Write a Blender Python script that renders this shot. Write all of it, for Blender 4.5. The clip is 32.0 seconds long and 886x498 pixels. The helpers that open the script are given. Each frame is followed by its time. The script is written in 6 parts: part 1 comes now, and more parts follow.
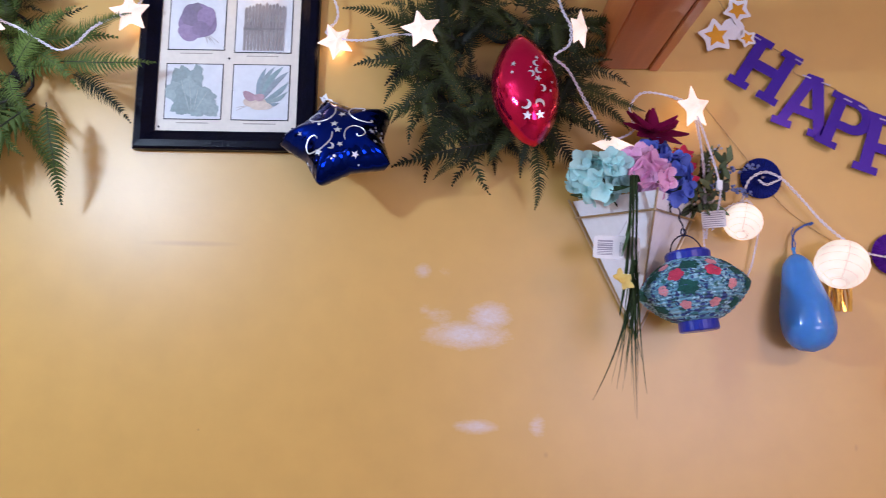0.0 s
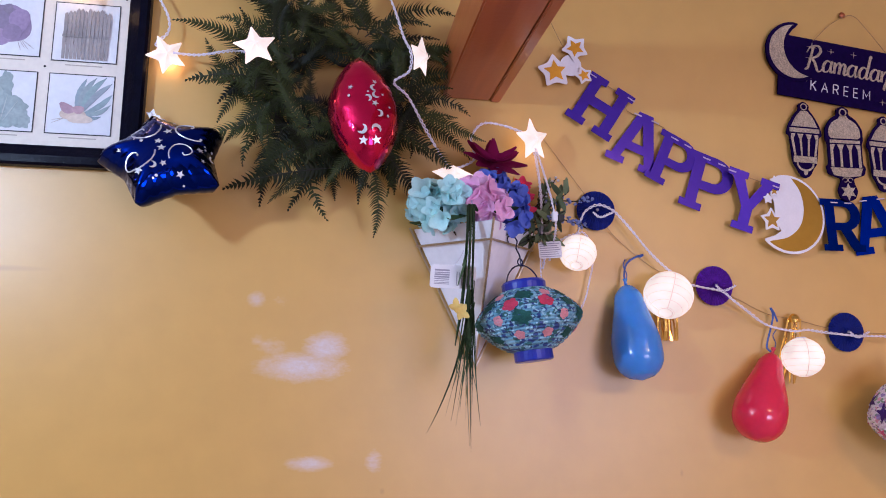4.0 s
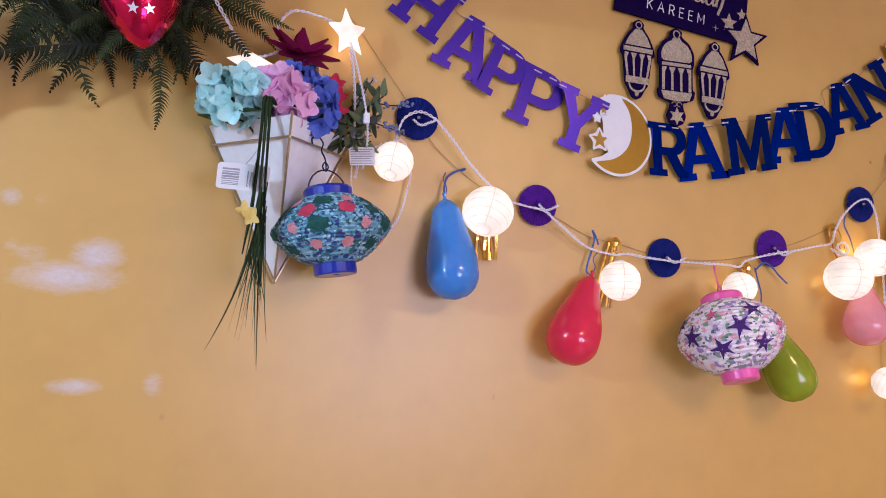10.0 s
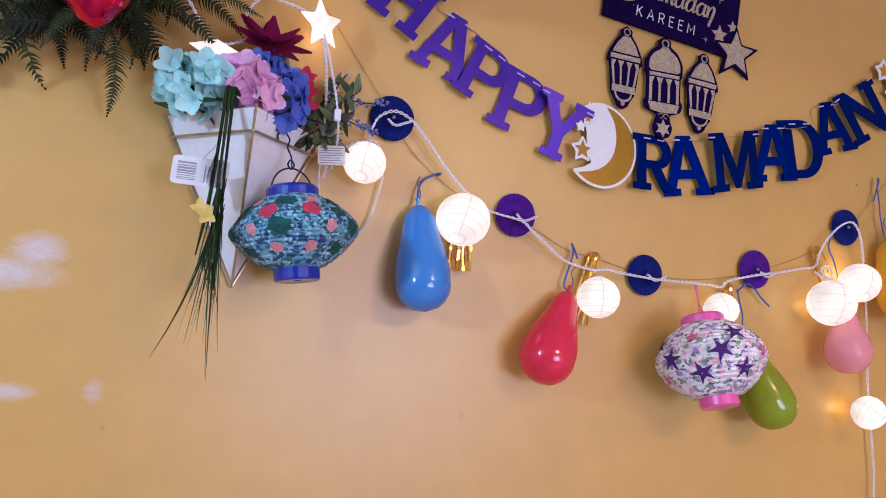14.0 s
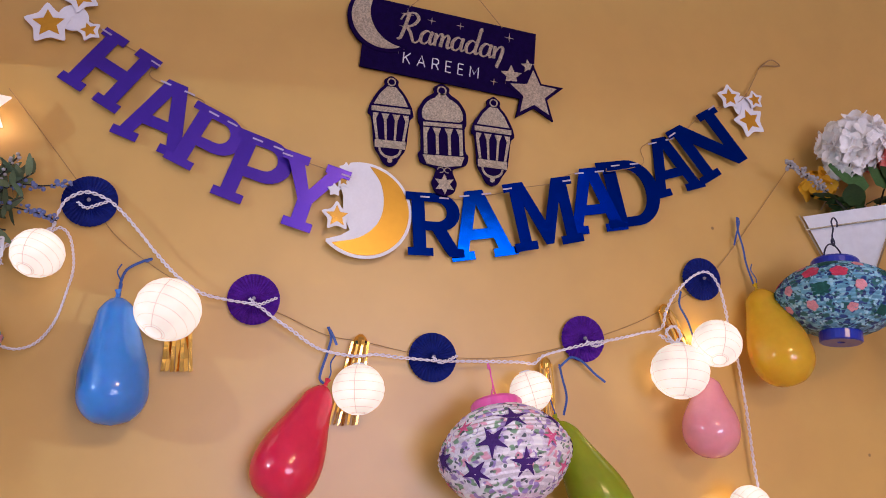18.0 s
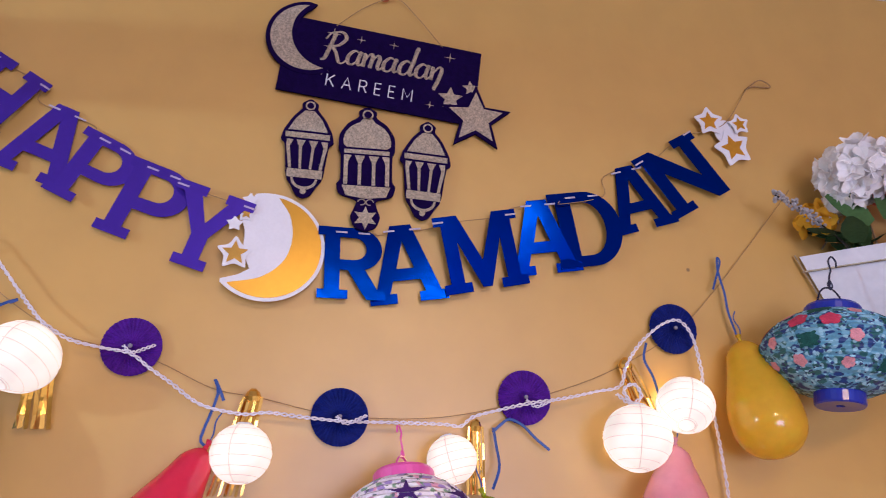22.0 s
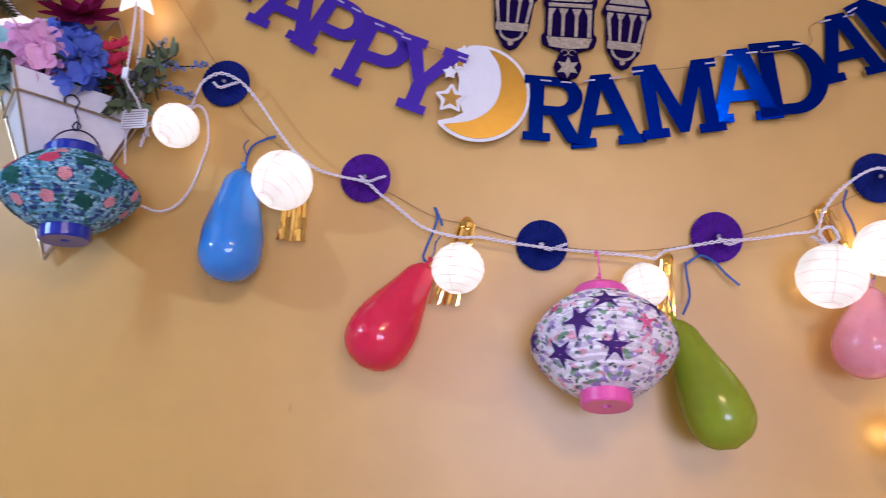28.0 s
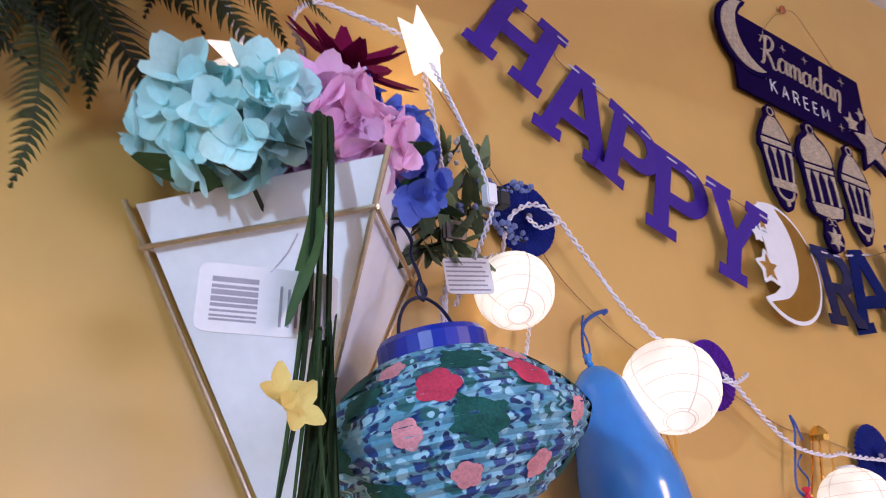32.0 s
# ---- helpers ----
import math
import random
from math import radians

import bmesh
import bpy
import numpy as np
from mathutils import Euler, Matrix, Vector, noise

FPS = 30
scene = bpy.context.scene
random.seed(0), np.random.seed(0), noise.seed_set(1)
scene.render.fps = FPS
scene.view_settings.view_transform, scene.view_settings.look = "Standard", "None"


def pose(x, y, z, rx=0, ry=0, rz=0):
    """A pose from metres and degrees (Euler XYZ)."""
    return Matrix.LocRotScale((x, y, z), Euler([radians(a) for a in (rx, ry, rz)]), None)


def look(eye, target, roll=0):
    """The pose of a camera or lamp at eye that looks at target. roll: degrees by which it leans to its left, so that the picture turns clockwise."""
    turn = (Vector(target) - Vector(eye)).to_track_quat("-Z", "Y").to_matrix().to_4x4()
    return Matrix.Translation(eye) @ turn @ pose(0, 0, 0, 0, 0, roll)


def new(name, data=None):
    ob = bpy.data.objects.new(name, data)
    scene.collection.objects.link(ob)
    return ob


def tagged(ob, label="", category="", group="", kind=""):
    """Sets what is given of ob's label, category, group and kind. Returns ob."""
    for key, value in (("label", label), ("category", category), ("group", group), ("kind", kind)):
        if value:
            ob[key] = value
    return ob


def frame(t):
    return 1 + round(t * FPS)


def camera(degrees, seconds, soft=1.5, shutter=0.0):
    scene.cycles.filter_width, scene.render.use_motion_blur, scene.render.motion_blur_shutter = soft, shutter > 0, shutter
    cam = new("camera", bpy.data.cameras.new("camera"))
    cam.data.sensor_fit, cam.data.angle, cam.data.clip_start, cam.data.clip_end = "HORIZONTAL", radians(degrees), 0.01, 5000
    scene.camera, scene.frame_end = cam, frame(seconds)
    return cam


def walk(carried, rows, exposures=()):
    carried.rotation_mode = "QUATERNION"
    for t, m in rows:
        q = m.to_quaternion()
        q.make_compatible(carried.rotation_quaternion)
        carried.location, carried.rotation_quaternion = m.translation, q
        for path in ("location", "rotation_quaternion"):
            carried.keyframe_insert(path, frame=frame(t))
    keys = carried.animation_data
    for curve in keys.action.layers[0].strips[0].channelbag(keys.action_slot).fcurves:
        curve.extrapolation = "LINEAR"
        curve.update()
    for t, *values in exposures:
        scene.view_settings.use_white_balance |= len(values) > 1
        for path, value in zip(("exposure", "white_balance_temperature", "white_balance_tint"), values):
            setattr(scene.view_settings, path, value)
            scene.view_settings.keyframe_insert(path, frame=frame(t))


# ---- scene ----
cam = camera(61.3, 32.0, 0.95, 0.18)
PATH = [
    (0, (0.371, 0.057, 1.623), (0.325, 2.043, 1.848), 1.3),
    (0.5, (0.328, 0.069, 1.621), (0.067, 2.038, 1.856), 1.8),
    (1, (0.315, 0.07, 1.625), (-0.088, 2.014, 1.867), 3.1),
    (1.5, (0.307, 0.058, 1.636), (-0.199, 1.977, 1.884), 4.0),
    (2, (0.313, 0.052, 1.637), (-0.252, 1.95, 1.912), 4.3),
    (2.5, (0.326, 0.052, 1.629), (-0.109, 1.981, 1.928), 3.8),
    (3, (0.373, 0.072, 1.629), (0.273, 2.044, 1.945), 2.4),
    (3.5, (0.41, 0.084, 1.63), (0.681, 2.04, 1.949), 1.2),
    (5.5, (0.489, 0.101, 1.625), (0.753, 2.067, 1.878), -0.4),
    (6, (0.506, 0.089, 1.619), (0.583, 2.07, 1.884), -0.7),
    (6.5, (0.508, 0.114, 1.625), (0.539, 2.097, 1.886), -1.0),
    (7, (0.531, 0.161, 1.615), (0.869, 2.114, 1.883), -0.0),
    (7.5, (0.564, 0.171, 1.595), (1.145, 2.064, 1.878), 1.1),
    (8, (0.569, 0.167, 1.593), (1.208, 2.042, 1.866), 1.6),
    (8.5, (0.582, 0.182, 1.59), (1.24, 2.055, 1.832), 2.0),
    (9, (0.583, 0.19, 1.587), (1.222, 2.075, 1.783), 2.0),
    (9.5, (0.582, 0.189, 1.586), (1.21, 2.079, 1.767), 1.9),
    (10, (0.574, 0.182, 1.588), (1.184, 2.08, 1.753), 1.7),
    (10.5, (0.575, 0.19, 1.586), (1.184, 2.088, 1.749), 1.7),
    (11, (0.59, 0.199, 1.576), (1.216, 2.092, 1.74), 1.7),
    (11.5, (0.597, 0.197, 1.593), (1.231, 2.088, 1.743), 1.8),
    (12, (0.589, 0.195, 1.602), (1.25, 2.076, 1.769), 1.7),
    (12.5, (0.574, 0.217, 1.591), (1.266, 2.084, 1.782), 1.8),
    (13, (0.562, 0.239, 1.601), (1.263, 2.104, 1.775), 2.0),
    (13.5, (0.579, 0.245, 1.61), (1.275, 2.112, 1.784), 3.2),
    (15.5, (0.688, 0.225, 1.537), (1.318, 2.11, 1.762), 3.6),
    (16, (0.74, 0.206, 1.538), (1.368, 2.091, 1.765), 3.2),
    (16.5, (0.82, 0.266, 1.554), (1.449, 2.141, 1.853), 0.6),
    (17, (0.926, 0.345, 1.586), (1.565, 2.186, 2.038), -0.2),
    (17.5, (1.022, 0.338, 1.594), (1.663, 2.174, 2.06), -0.9),
    (18, (1.123, 0.298, 1.591), (1.634, 2.172, 2.066), -1.1),
    (18.5, (1.19, 0.333, 1.578), (1.612, 2.225, 2.073), -0.6),
    (19, (1.227, 0.395, 1.597), (1.581, 2.255, 2.242), 3.4),
    (19.5, (1.246, 0.435, 1.59), (1.574, 2.295, 2.248), 3.5),
    (20, (1.257, 0.444, 1.587), (1.433, 2.331, 2.225), 3.3),
    (20.5, (1.302, 0.433, 1.595), (1.397, 2.334, 2.208), 2.1),
    (21, (1.331, 0.421, 1.601), (1.438, 2.324, 2.207), 1.7),
    (21.5, (1.338, 0.41, 1.605), (1.512, 2.306, 2.216), 1.2),
    (22, (1.35, 0.403, 1.604), (1.702, 2.269, 2.231), 0.2),
    (22.5, (1.361, 0.41, 1.587), (1.799, 2.257, 2.217), -0.1),
    (23, (1.334, 0.416, 1.567), (1.762, 2.268, 2.187), -0.2),
    (23.5, (1.285, 0.404, 1.542), (1.678, 2.27, 2.145), -0.8),
    (24, (1.249, 0.376, 1.536), (1.329, 2.277, 2.151), -1.4),
    (24.5, (1.242, 0.352, 1.537), (0.955, 2.226, 2.175), 0.5),
    (26.5, (1.324, 0.366, 1.535), (1.239, 2.297, 2.05), -0.7),
    (27, (1.343, 0.372, 1.526), (1.485, 2.311, 1.997), 0.0),
    (27.5, (1.345, 0.357, 1.518), (1.517, 2.305, 1.94), 1.7),
    (28, (1.308, 0.334, 1.482), (1.22, 2.297, 1.856), 4.8),
    (28.5, (1.209, 0.321, 1.488), (0.916, 2.272, 1.818), 4.6),
    (29, (1.033, 0.297, 1.492), (0.769, 2.271, 1.675), 5.6),
    (29.5, (0.904, 0.338, 1.544), (0.472, 2.291, 1.588), 5.8),
    (30, (0.714, 0.449, 1.60), (0.240, 2.388, 1.556), 5.6),
    (30.5, (0.576, 0.488, 1.596), (0.45, 2.471, 1.823), 4.7),
    (31, (0.520, 0.568, 1.648), (0.880, 2.501, 2.014), 5.0),
    (31.5, (0.516, 0.716, 1.660), (1.108, 2.526, 2.280), 0.7),
    (32, (0.496, 0.889, 1.655), (1.512, 2.472, 2.334), -2.9),
]
walk(cam, [(t, look(eye, target, roll)) for t, eye, target, roll in PATH], ((0.0, 0.00, 5650, 16), (2.0, 0.01, 5450, 16), (3.5, -0.04, 5400, 20), (7.0, 0.05, 5550, 17), (12.0, 0.09, 5350, 12), (15.8, 0.07, 5200, 12), (17.0, 0.02, 5650, 13), (18.4, 0.02, 5600, 13), (19.2, 0.10, 5570, 13), (21.0, 0.10, 5400, 13), (24.0, 0.08, 5330, 13), (27.0, 0.09, 5350, 13), (28.0, 0.13, 5050, 11), (29.5, 0.06, 5220, 8), (31.0, 0.07, 5900, 17), (32.0, 0.20, 5400, 12)))

# ==== place ====
# ---------------------------------------------------------------- light
world = bpy.data.worlds.new("world")
scene.world = world
world.use_nodes = True
wn = world.node_tree.nodes
sky = wn.new("ShaderNodeTexSky")
sky.sky_type = "NISHITA"
sky.sun_disc = False
sky.sun_elevation, sky.sun_rotation = radians(35), radians(180)
world.node_tree.links.new(sky.outputs[0], wn["Background"].inputs[0])
wn["Background"].inputs[1].default_value = 0.1


def area_lamp(name, m, size, size_y, watts, colour):
    data = bpy.data.lights.new(name, "AREA")
    data.shape, data.size, data.size_y, data.energy, data.color = "RECTANGLE", size, size_y, watts, colour
    ob = new(name, data)
    ob.matrix_world = m
    return ob


LAMP = (-0.76, 0.19, 2.09)          # bulb out of view, placed from its glare and shadows on the wall
WATTS_LAMP, WATTS_WINDOW, WATTS_WARM_FILL = 50.0, 64.0, 26.0

# ---------------------------------------------------------------- materials


def mat(name, base, rough=0.6, metal=0.0, vary=0.12, scale=30.0, bump=0.0, bump_scale=200.0, coat=0.0, spec=0.5):
    """Principled material with two scales of colour variation and a fine bump."""
    m = bpy.data.materials.new(name)
    m.use_nodes = True
    nt = m.node_tree
    n, l = nt.nodes, nt.links
    b = n["Principled BSDF"]
    b.inputs["Roughness"].default_value, b.inputs["Metallic"].default_value = rough, metal
    b.inputs["Coat Weight"].default_value = coat
    b.inputs["Specular IOR Level"].default_value = spec
    co = n.new("ShaderNodeTexCoord")
    a = n.new("ShaderNodeTexNoise")
    a.inputs["Scale"].default_value, a.inputs["Detail"].default_value = scale, 6
    c = n.new("ShaderNodeTexNoise")
    c.inputs["Scale"].default_value, c.inputs["Detail"].default_value = scale * 6, 3
    l.new(co.outputs["Object"], a.inputs["Vector"])
    l.new(co.outputs["Object"], c.inputs["Vector"])
    add = n.new("ShaderNodeMath")
    add.operation = "ADD"
    l.new(a.outputs["Fac"], add.inputs[0])
    l.new(c.outputs["Fac"], add.inputs[1])
    mr = n.new("ShaderNodeMapRange")
    mr.inputs["From Min"].default_value, mr.inputs["From Max"].default_value = 0.7, 1.3
    mr.inputs["To Min"].default_value, mr.inputs["To Max"].default_value = 1 - vary, 1 + vary
    l.new(add.outputs[0], mr.inputs["Value"])
    mul = n.new("ShaderNodeVectorMath")
    mul.operation = "SCALE"
    mul.inputs[0].default_value = base
    l.new(mr.outputs[0], mul.inputs["Scale"])
    l.new(mul.outputs[0], b.inputs["Base Color"])
    if bump:
        t = n.new("ShaderNodeTexNoise")
        t.inputs["Scale"].default_value, t.inputs["Detail"].default_value = bump_scale, 4
        l.new(co.outputs["Object"], t.inputs["Vector"])
        bp = n.new("ShaderNodeBump")
        bp.inputs["Strength"].default_value, bp.inputs["Distance"].default_value = bump, 0.002
        l.new(t.outputs["Fac"], bp.inputs["Height"])
        l.new(bp.outputs[0], b.inputs["Normal"])
    return m


def glow_mat(name, colour, strength, scale):
    """Lit paper or plastic: a white skin that also gives off warm light, a little unevenly."""
    m = mat(name, (0.40, 0.36, 0.32), 0.6, 0, 0.05, scale, spec=0.2)
    n, l = m.node_tree.nodes, m.node_tree.links
    b = n["Principled BSDF"]
    t = n.new("ShaderNodeTexNoise")
    t.inputs["Scale"].default_value = scale
    co = n.new("ShaderNodeTexCoord")
    l.new(co.outputs["Object"], t.inputs["Vector"])
    mr = n.new("ShaderNodeMapRange")
    mr.inputs["From Min"].default_value, mr.inputs["From Max"].default_value = 0.3, 0.7
    mr.inputs["To Min"].default_value, mr.inputs["To Max"].default_value = strength * 0.75, strength * 1.25
    l.new(t.outputs["Fac"], mr.inputs["Value"])
    l.new(mr.outputs[0], b.inputs["Emission Strength"])
    b.inputs["Emission Color"].default_value = (*colour, 1)
    return m


def node(m, kind, **sets):
    nd = m.node_tree.nodes.new(kind)
    for key, value in sets.items():
        nd.inputs[key.replace("_", " ")].default_value = value
    return nd


def wall_paint():
    """Yellow satin wall paint with worn white patches, scuffs and a few specks."""
    m = mat("yellow_wall_paint", (0.574, 0.346, 0.084), 0.385, 0, 0.05, 2.5, 0.10, 60, spec=0.72)
    n, l = m.node_tree.nodes, m.node_tree.links
    b = n["Principled BSDF"]
    old = b.inputs["Base Color"].links[0].from_socket
    co = n.new("ShaderNodeTexCoord")
    total = None
    rough_edge = node(m, "ShaderNodeTexNoise", Scale=55.0, Detail=10.0, Roughness=0.85)
    brush = n.new("ShaderNodeMapping")
    brush.inputs["Scale"].default_value = (0.55, 1.0, 1.25)
    l.new(co.outputs["Object"], brush.inputs["Vector"])
    l.new(brush.outputs[0], rough_edge.inputs["Vector"])
    for x, z, rx, rz, k in ((0.385, 1.622, 0.100, 0.034, 1.0), (0.425, 1.655, 0.050, 0.036, 1.0), (0.305, 1.735, 0.024, 0.020, 0.8), (0.345, 1.735, 0.04, 0.025, 0.5), (0.335, 1.655, 0.05, 0.03, 0.62),
                            (0.405, 1.462, 0.055, 0.018, 0.9), (0.512, 1.464, 0.024, 0.035, 0.7), (0.56, 1.74, 0.02, 0.03, 0.3), (0.31, 1.665, 0.025, 0.02, 0.6)):
        mp = n.new("ShaderNodeMapping")
        mp.inputs["Location"].default_value = (-x / rx, 0, -z / rz)
        mp.inputs["Scale"].default_value = (1 / rx, 0, 1 / rz)
        l.new(co.outputs["Object"], mp.inputs["Vector"])
        ln = n.new("ShaderNodeVectorMath")
        ln.operation = "LENGTH"
        l.new(mp.outputs[0], ln.inputs[0])
        mr = node(m, "ShaderNodeMapRange", From_Min=1.35, From_Max=0.2, To_Min=0.0, To_Max=k)
        l.new(ln.outputs["Value"], mr.inputs["Value"])
        if total is None:
            total = mr.outputs[0]
        else:
            mx = n.new("ShaderNodeMath")
            mx.operation = "MAXIMUM"
            l.new(total, mx.inputs[0])
            l.new(mr.outputs[0], mx.inputs[1])
            total = mx.outputs[0]
    pr = n.new("ShaderNodeMath")
    pr.operation = "MULTIPLY"
    l.new(total, pr.inputs[0])
    l.new(rough_edge.outputs["Fac"], pr.inputs[1])
    cut = node(m, "ShaderNodeMapRange", From_Min=0.22, From_Max=0.56, To_Min=0.0, To_Max=0.66)
    l.new(pr.outputs[0], cut.inputs["Value"])
    mix = n.new("ShaderNodeMix")
    mix.data_type = "RGBA"
    mix.inputs["B"].default_value = (0.66, 0.67, 0.80, 1)
    l.new(cut.outputs[0], mix.inputs["Factor"])
    l.new(old, mix.inputs["A"])
    spots = node(m, "ShaderNodeTexVoronoi", Scale=6.0)
    l.new(co.outputs["Object"], spots.inputs["Vector"])
    sp = node(m, "ShaderNodeMapRange", From_Min=0.022, From_Max=0.012, To_Min=0.0, To_Max=0.7)
    l.new(spots.outputs["Distance"], sp.inputs["Value"])
    mix2 = n.new("ShaderNodeMix")
    mix2.data_type = "RGBA"
    mix2.inputs["B"].default_value = (0.12, 0.07, 0.03, 1)
    l.new(sp.outputs[0], mix2.inputs["Factor"])
    l.new(mix.outputs["Result"], mix2.inputs["A"])
    cur = mix2.outputs["Result"]
    for x, z, rx, rz in ((-0.120, 1.776, 0.075, 0.005), (0.528, 1.416, 0.004, 0.005), (1.065, 1.442, 0.003, 0.006)):
        mp = n.new("ShaderNodeMapping")
        mp.inputs["Location"].default_value = (-x / rx, 0, -z / rz)
        mp.inputs["Scale"].default_value = (1 / rx, 0, 1 / rz)
        l.new(co.outputs["Object"], mp.inputs["Vector"])
        ln = n.new("ShaderNodeVectorMath")
        ln.operation = "LENGTH"
        l.new(mp.outputs[0], ln.inputs[0])
        mr = node(m, "ShaderNodeMapRange", From_Min=1.3, From_Max=0.3, To_Min=0.0, To_Max=0.26)
        l.new(ln.outputs["Value"], mr.inputs["Value"])
        scuff = n.new("ShaderNodeMix")
        scuff.data_type = "RGBA"
        scuff.inputs["B"].default_value = (0.26, 0.15, 0.06, 1)
        l.new(mr.outputs[0], scuff.inputs["Factor"])
        l.new(cur, scuff.inputs["A"])
        cur = scuff.outputs["Result"]
    l.new(cur, b.inputs["Base Color"])
    return m


def wood_mat(name, dark, light):
    """Pine with grain along its length (y) and a few knots."""
    m = mat(name, light, 0.35, 0, 0.1, 6, 0.15, 90, coat=0.3)
    n, l = m.node_tree.nodes, m.node_tree.links
    b = n["Principled BSDF"]
    co = n.new("ShaderNodeTexCoord")
    mp = n.new("ShaderNodeMapping")
    mp.inputs["Scale"].default_value = (30, 2.2, 30)
    l.new(co.outputs["Object"], mp.inputs["Vector"])
    t = node(m, "ShaderNodeTexNoise", Scale=1.0, Detail=6.0, Distortion=1.2)
    l.new(mp.outputs[0], t.inputs["Vector"])
    k = node(m, "ShaderNodeTexVoronoi", Scale=9.0)
    l.new(co.outputs["Object"], k.inputs["Vector"])
    km = node(m, "ShaderNodeMapRange", From_Min=0.10, From_Max=0.02, To_Min=0.0, To_Max=0.9)
    l.new(k.outputs["Distance"], km.inputs["Value"])
    mix = n.new("ShaderNodeMix")
    mix.data_type = "RGBA"
    mix.inputs["A"].default_value, mix.inputs["B"].default_value = (*dark, 1), (*light, 1)
    l.new(t.outputs["Fac"], mix.inputs["Factor"])
    mix2 = n.new("ShaderNodeMix")
    mix2.data_type = "RGBA"
    mix2.inputs["B"].default_value = (0.05, 0.015, 0.006, 1)
    l.new(km.outputs[0], mix2.inputs["Factor"])
    l.new(mix.outputs["Result"], mix2.inputs["A"])
    l.new(mix2.outputs["Result"], b.inputs["Base Color"])
    return m


def print_mat(name, ground, blobs, rough=0.55):
    """Printed fabric: several layers of irregular blobs (scale, threshold, colour, seed) on a ground colour."""
    m = mat(name, ground, rough, 0, 0.18, 60, 0.1, 300)
    n, l = m.node_tree.nodes, m.node_tree.links
    b = n["Principled BSDF"]
    cur = b.inputs["Base Color"].links[0].from_socket
    co = n.new("ShaderNodeTexCoord")
    warp = node(m, "ShaderNodeTexNoise", Scale=40.0, Detail=3.0)
    l.new(co.outputs["Object"], warp.inputs["Vector"])
    for scale, size, colour, seed in blobs:
        mp = n.new("ShaderNodeMapping")
        mp.inputs["Location"].default_value = (seed, seed * 0.7, seed * 1.3)
        l.new(co.outputs["Object"], mp.inputs["Vector"])
        mv = n.new("ShaderNodeMix")
        mv.data_type = "VECTOR"
        mv.inputs["Factor"].default_value = 0.022
        l.new(mp.outputs[0], mv.inputs[4])
        l.new(warp.outputs["Color"], mv.inputs[5])
        v = node(m, "ShaderNodeTexVoronoi", Scale=scale)
        l.new(mv.outputs[1], v.inputs["Vector"])
        mr = node(m, "ShaderNodeMapRange", From_Min=size, From_Max=size * 0.82, To_Min=0.0, To_Max=1.0)
        l.new(v.outputs["Distance"], mr.inputs["Value"])
        mix = n.new("ShaderNodeMix")
        mix.data_type = "RGBA"
        mix.inputs["B"].default_value = (*colour, 1)
        l.new(mr.outputs[0], mix.inputs["Factor"])
        l.new(cur, mix.inputs["A"])
        cur = mix.outputs["Result"]
    l.new(cur, b.inputs["Base Color"])
    return m


def leaf_mat(name, base, vary=0.35, rough=0.6, spec=0.15, mottle=0.2, thin=0.0):
    """Fabric leaf: colour changes from piece to piece, some light passes through."""
    m = mat(name, base, rough, 0, mottle, 40, spec=spec)
    n, l = m.node_tree.nodes, m.node_tree.links
    b = n["Principled BSDF"]
    old = b.inputs["Base Color"].links[0].from_socket
    info = n.new("ShaderNodeObjectInfo")
    mr = node(m, "ShaderNodeMapRange", To_Min=1 - vary, To_Max=1 + vary)
    l.new(info.outputs["Random"], mr.inputs["Value"])
    mul = n.new("ShaderNodeVectorMath")
    mul.operation = "SCALE"
    l.new(old, mul.inputs[0])
    l.new(mr.outputs[0], mul.inputs["Scale"])
    l.new(mul.outputs[0], b.inputs["Base Color"])
    if thin:
        tr = n.new("ShaderNodeBsdfTranslucent")
        l.new(mul.outputs[0], tr.inputs[0])
        sheet = n.new("ShaderNodeMixShader")
        sheet.inputs[0].default_value = thin
        l.new(b.outputs[0], sheet.inputs[1])
        l.new(tr.outputs[0], sheet.inputs[2])
        l.new(sheet.outputs[0], n["Material Output"].inputs[0])
    return m


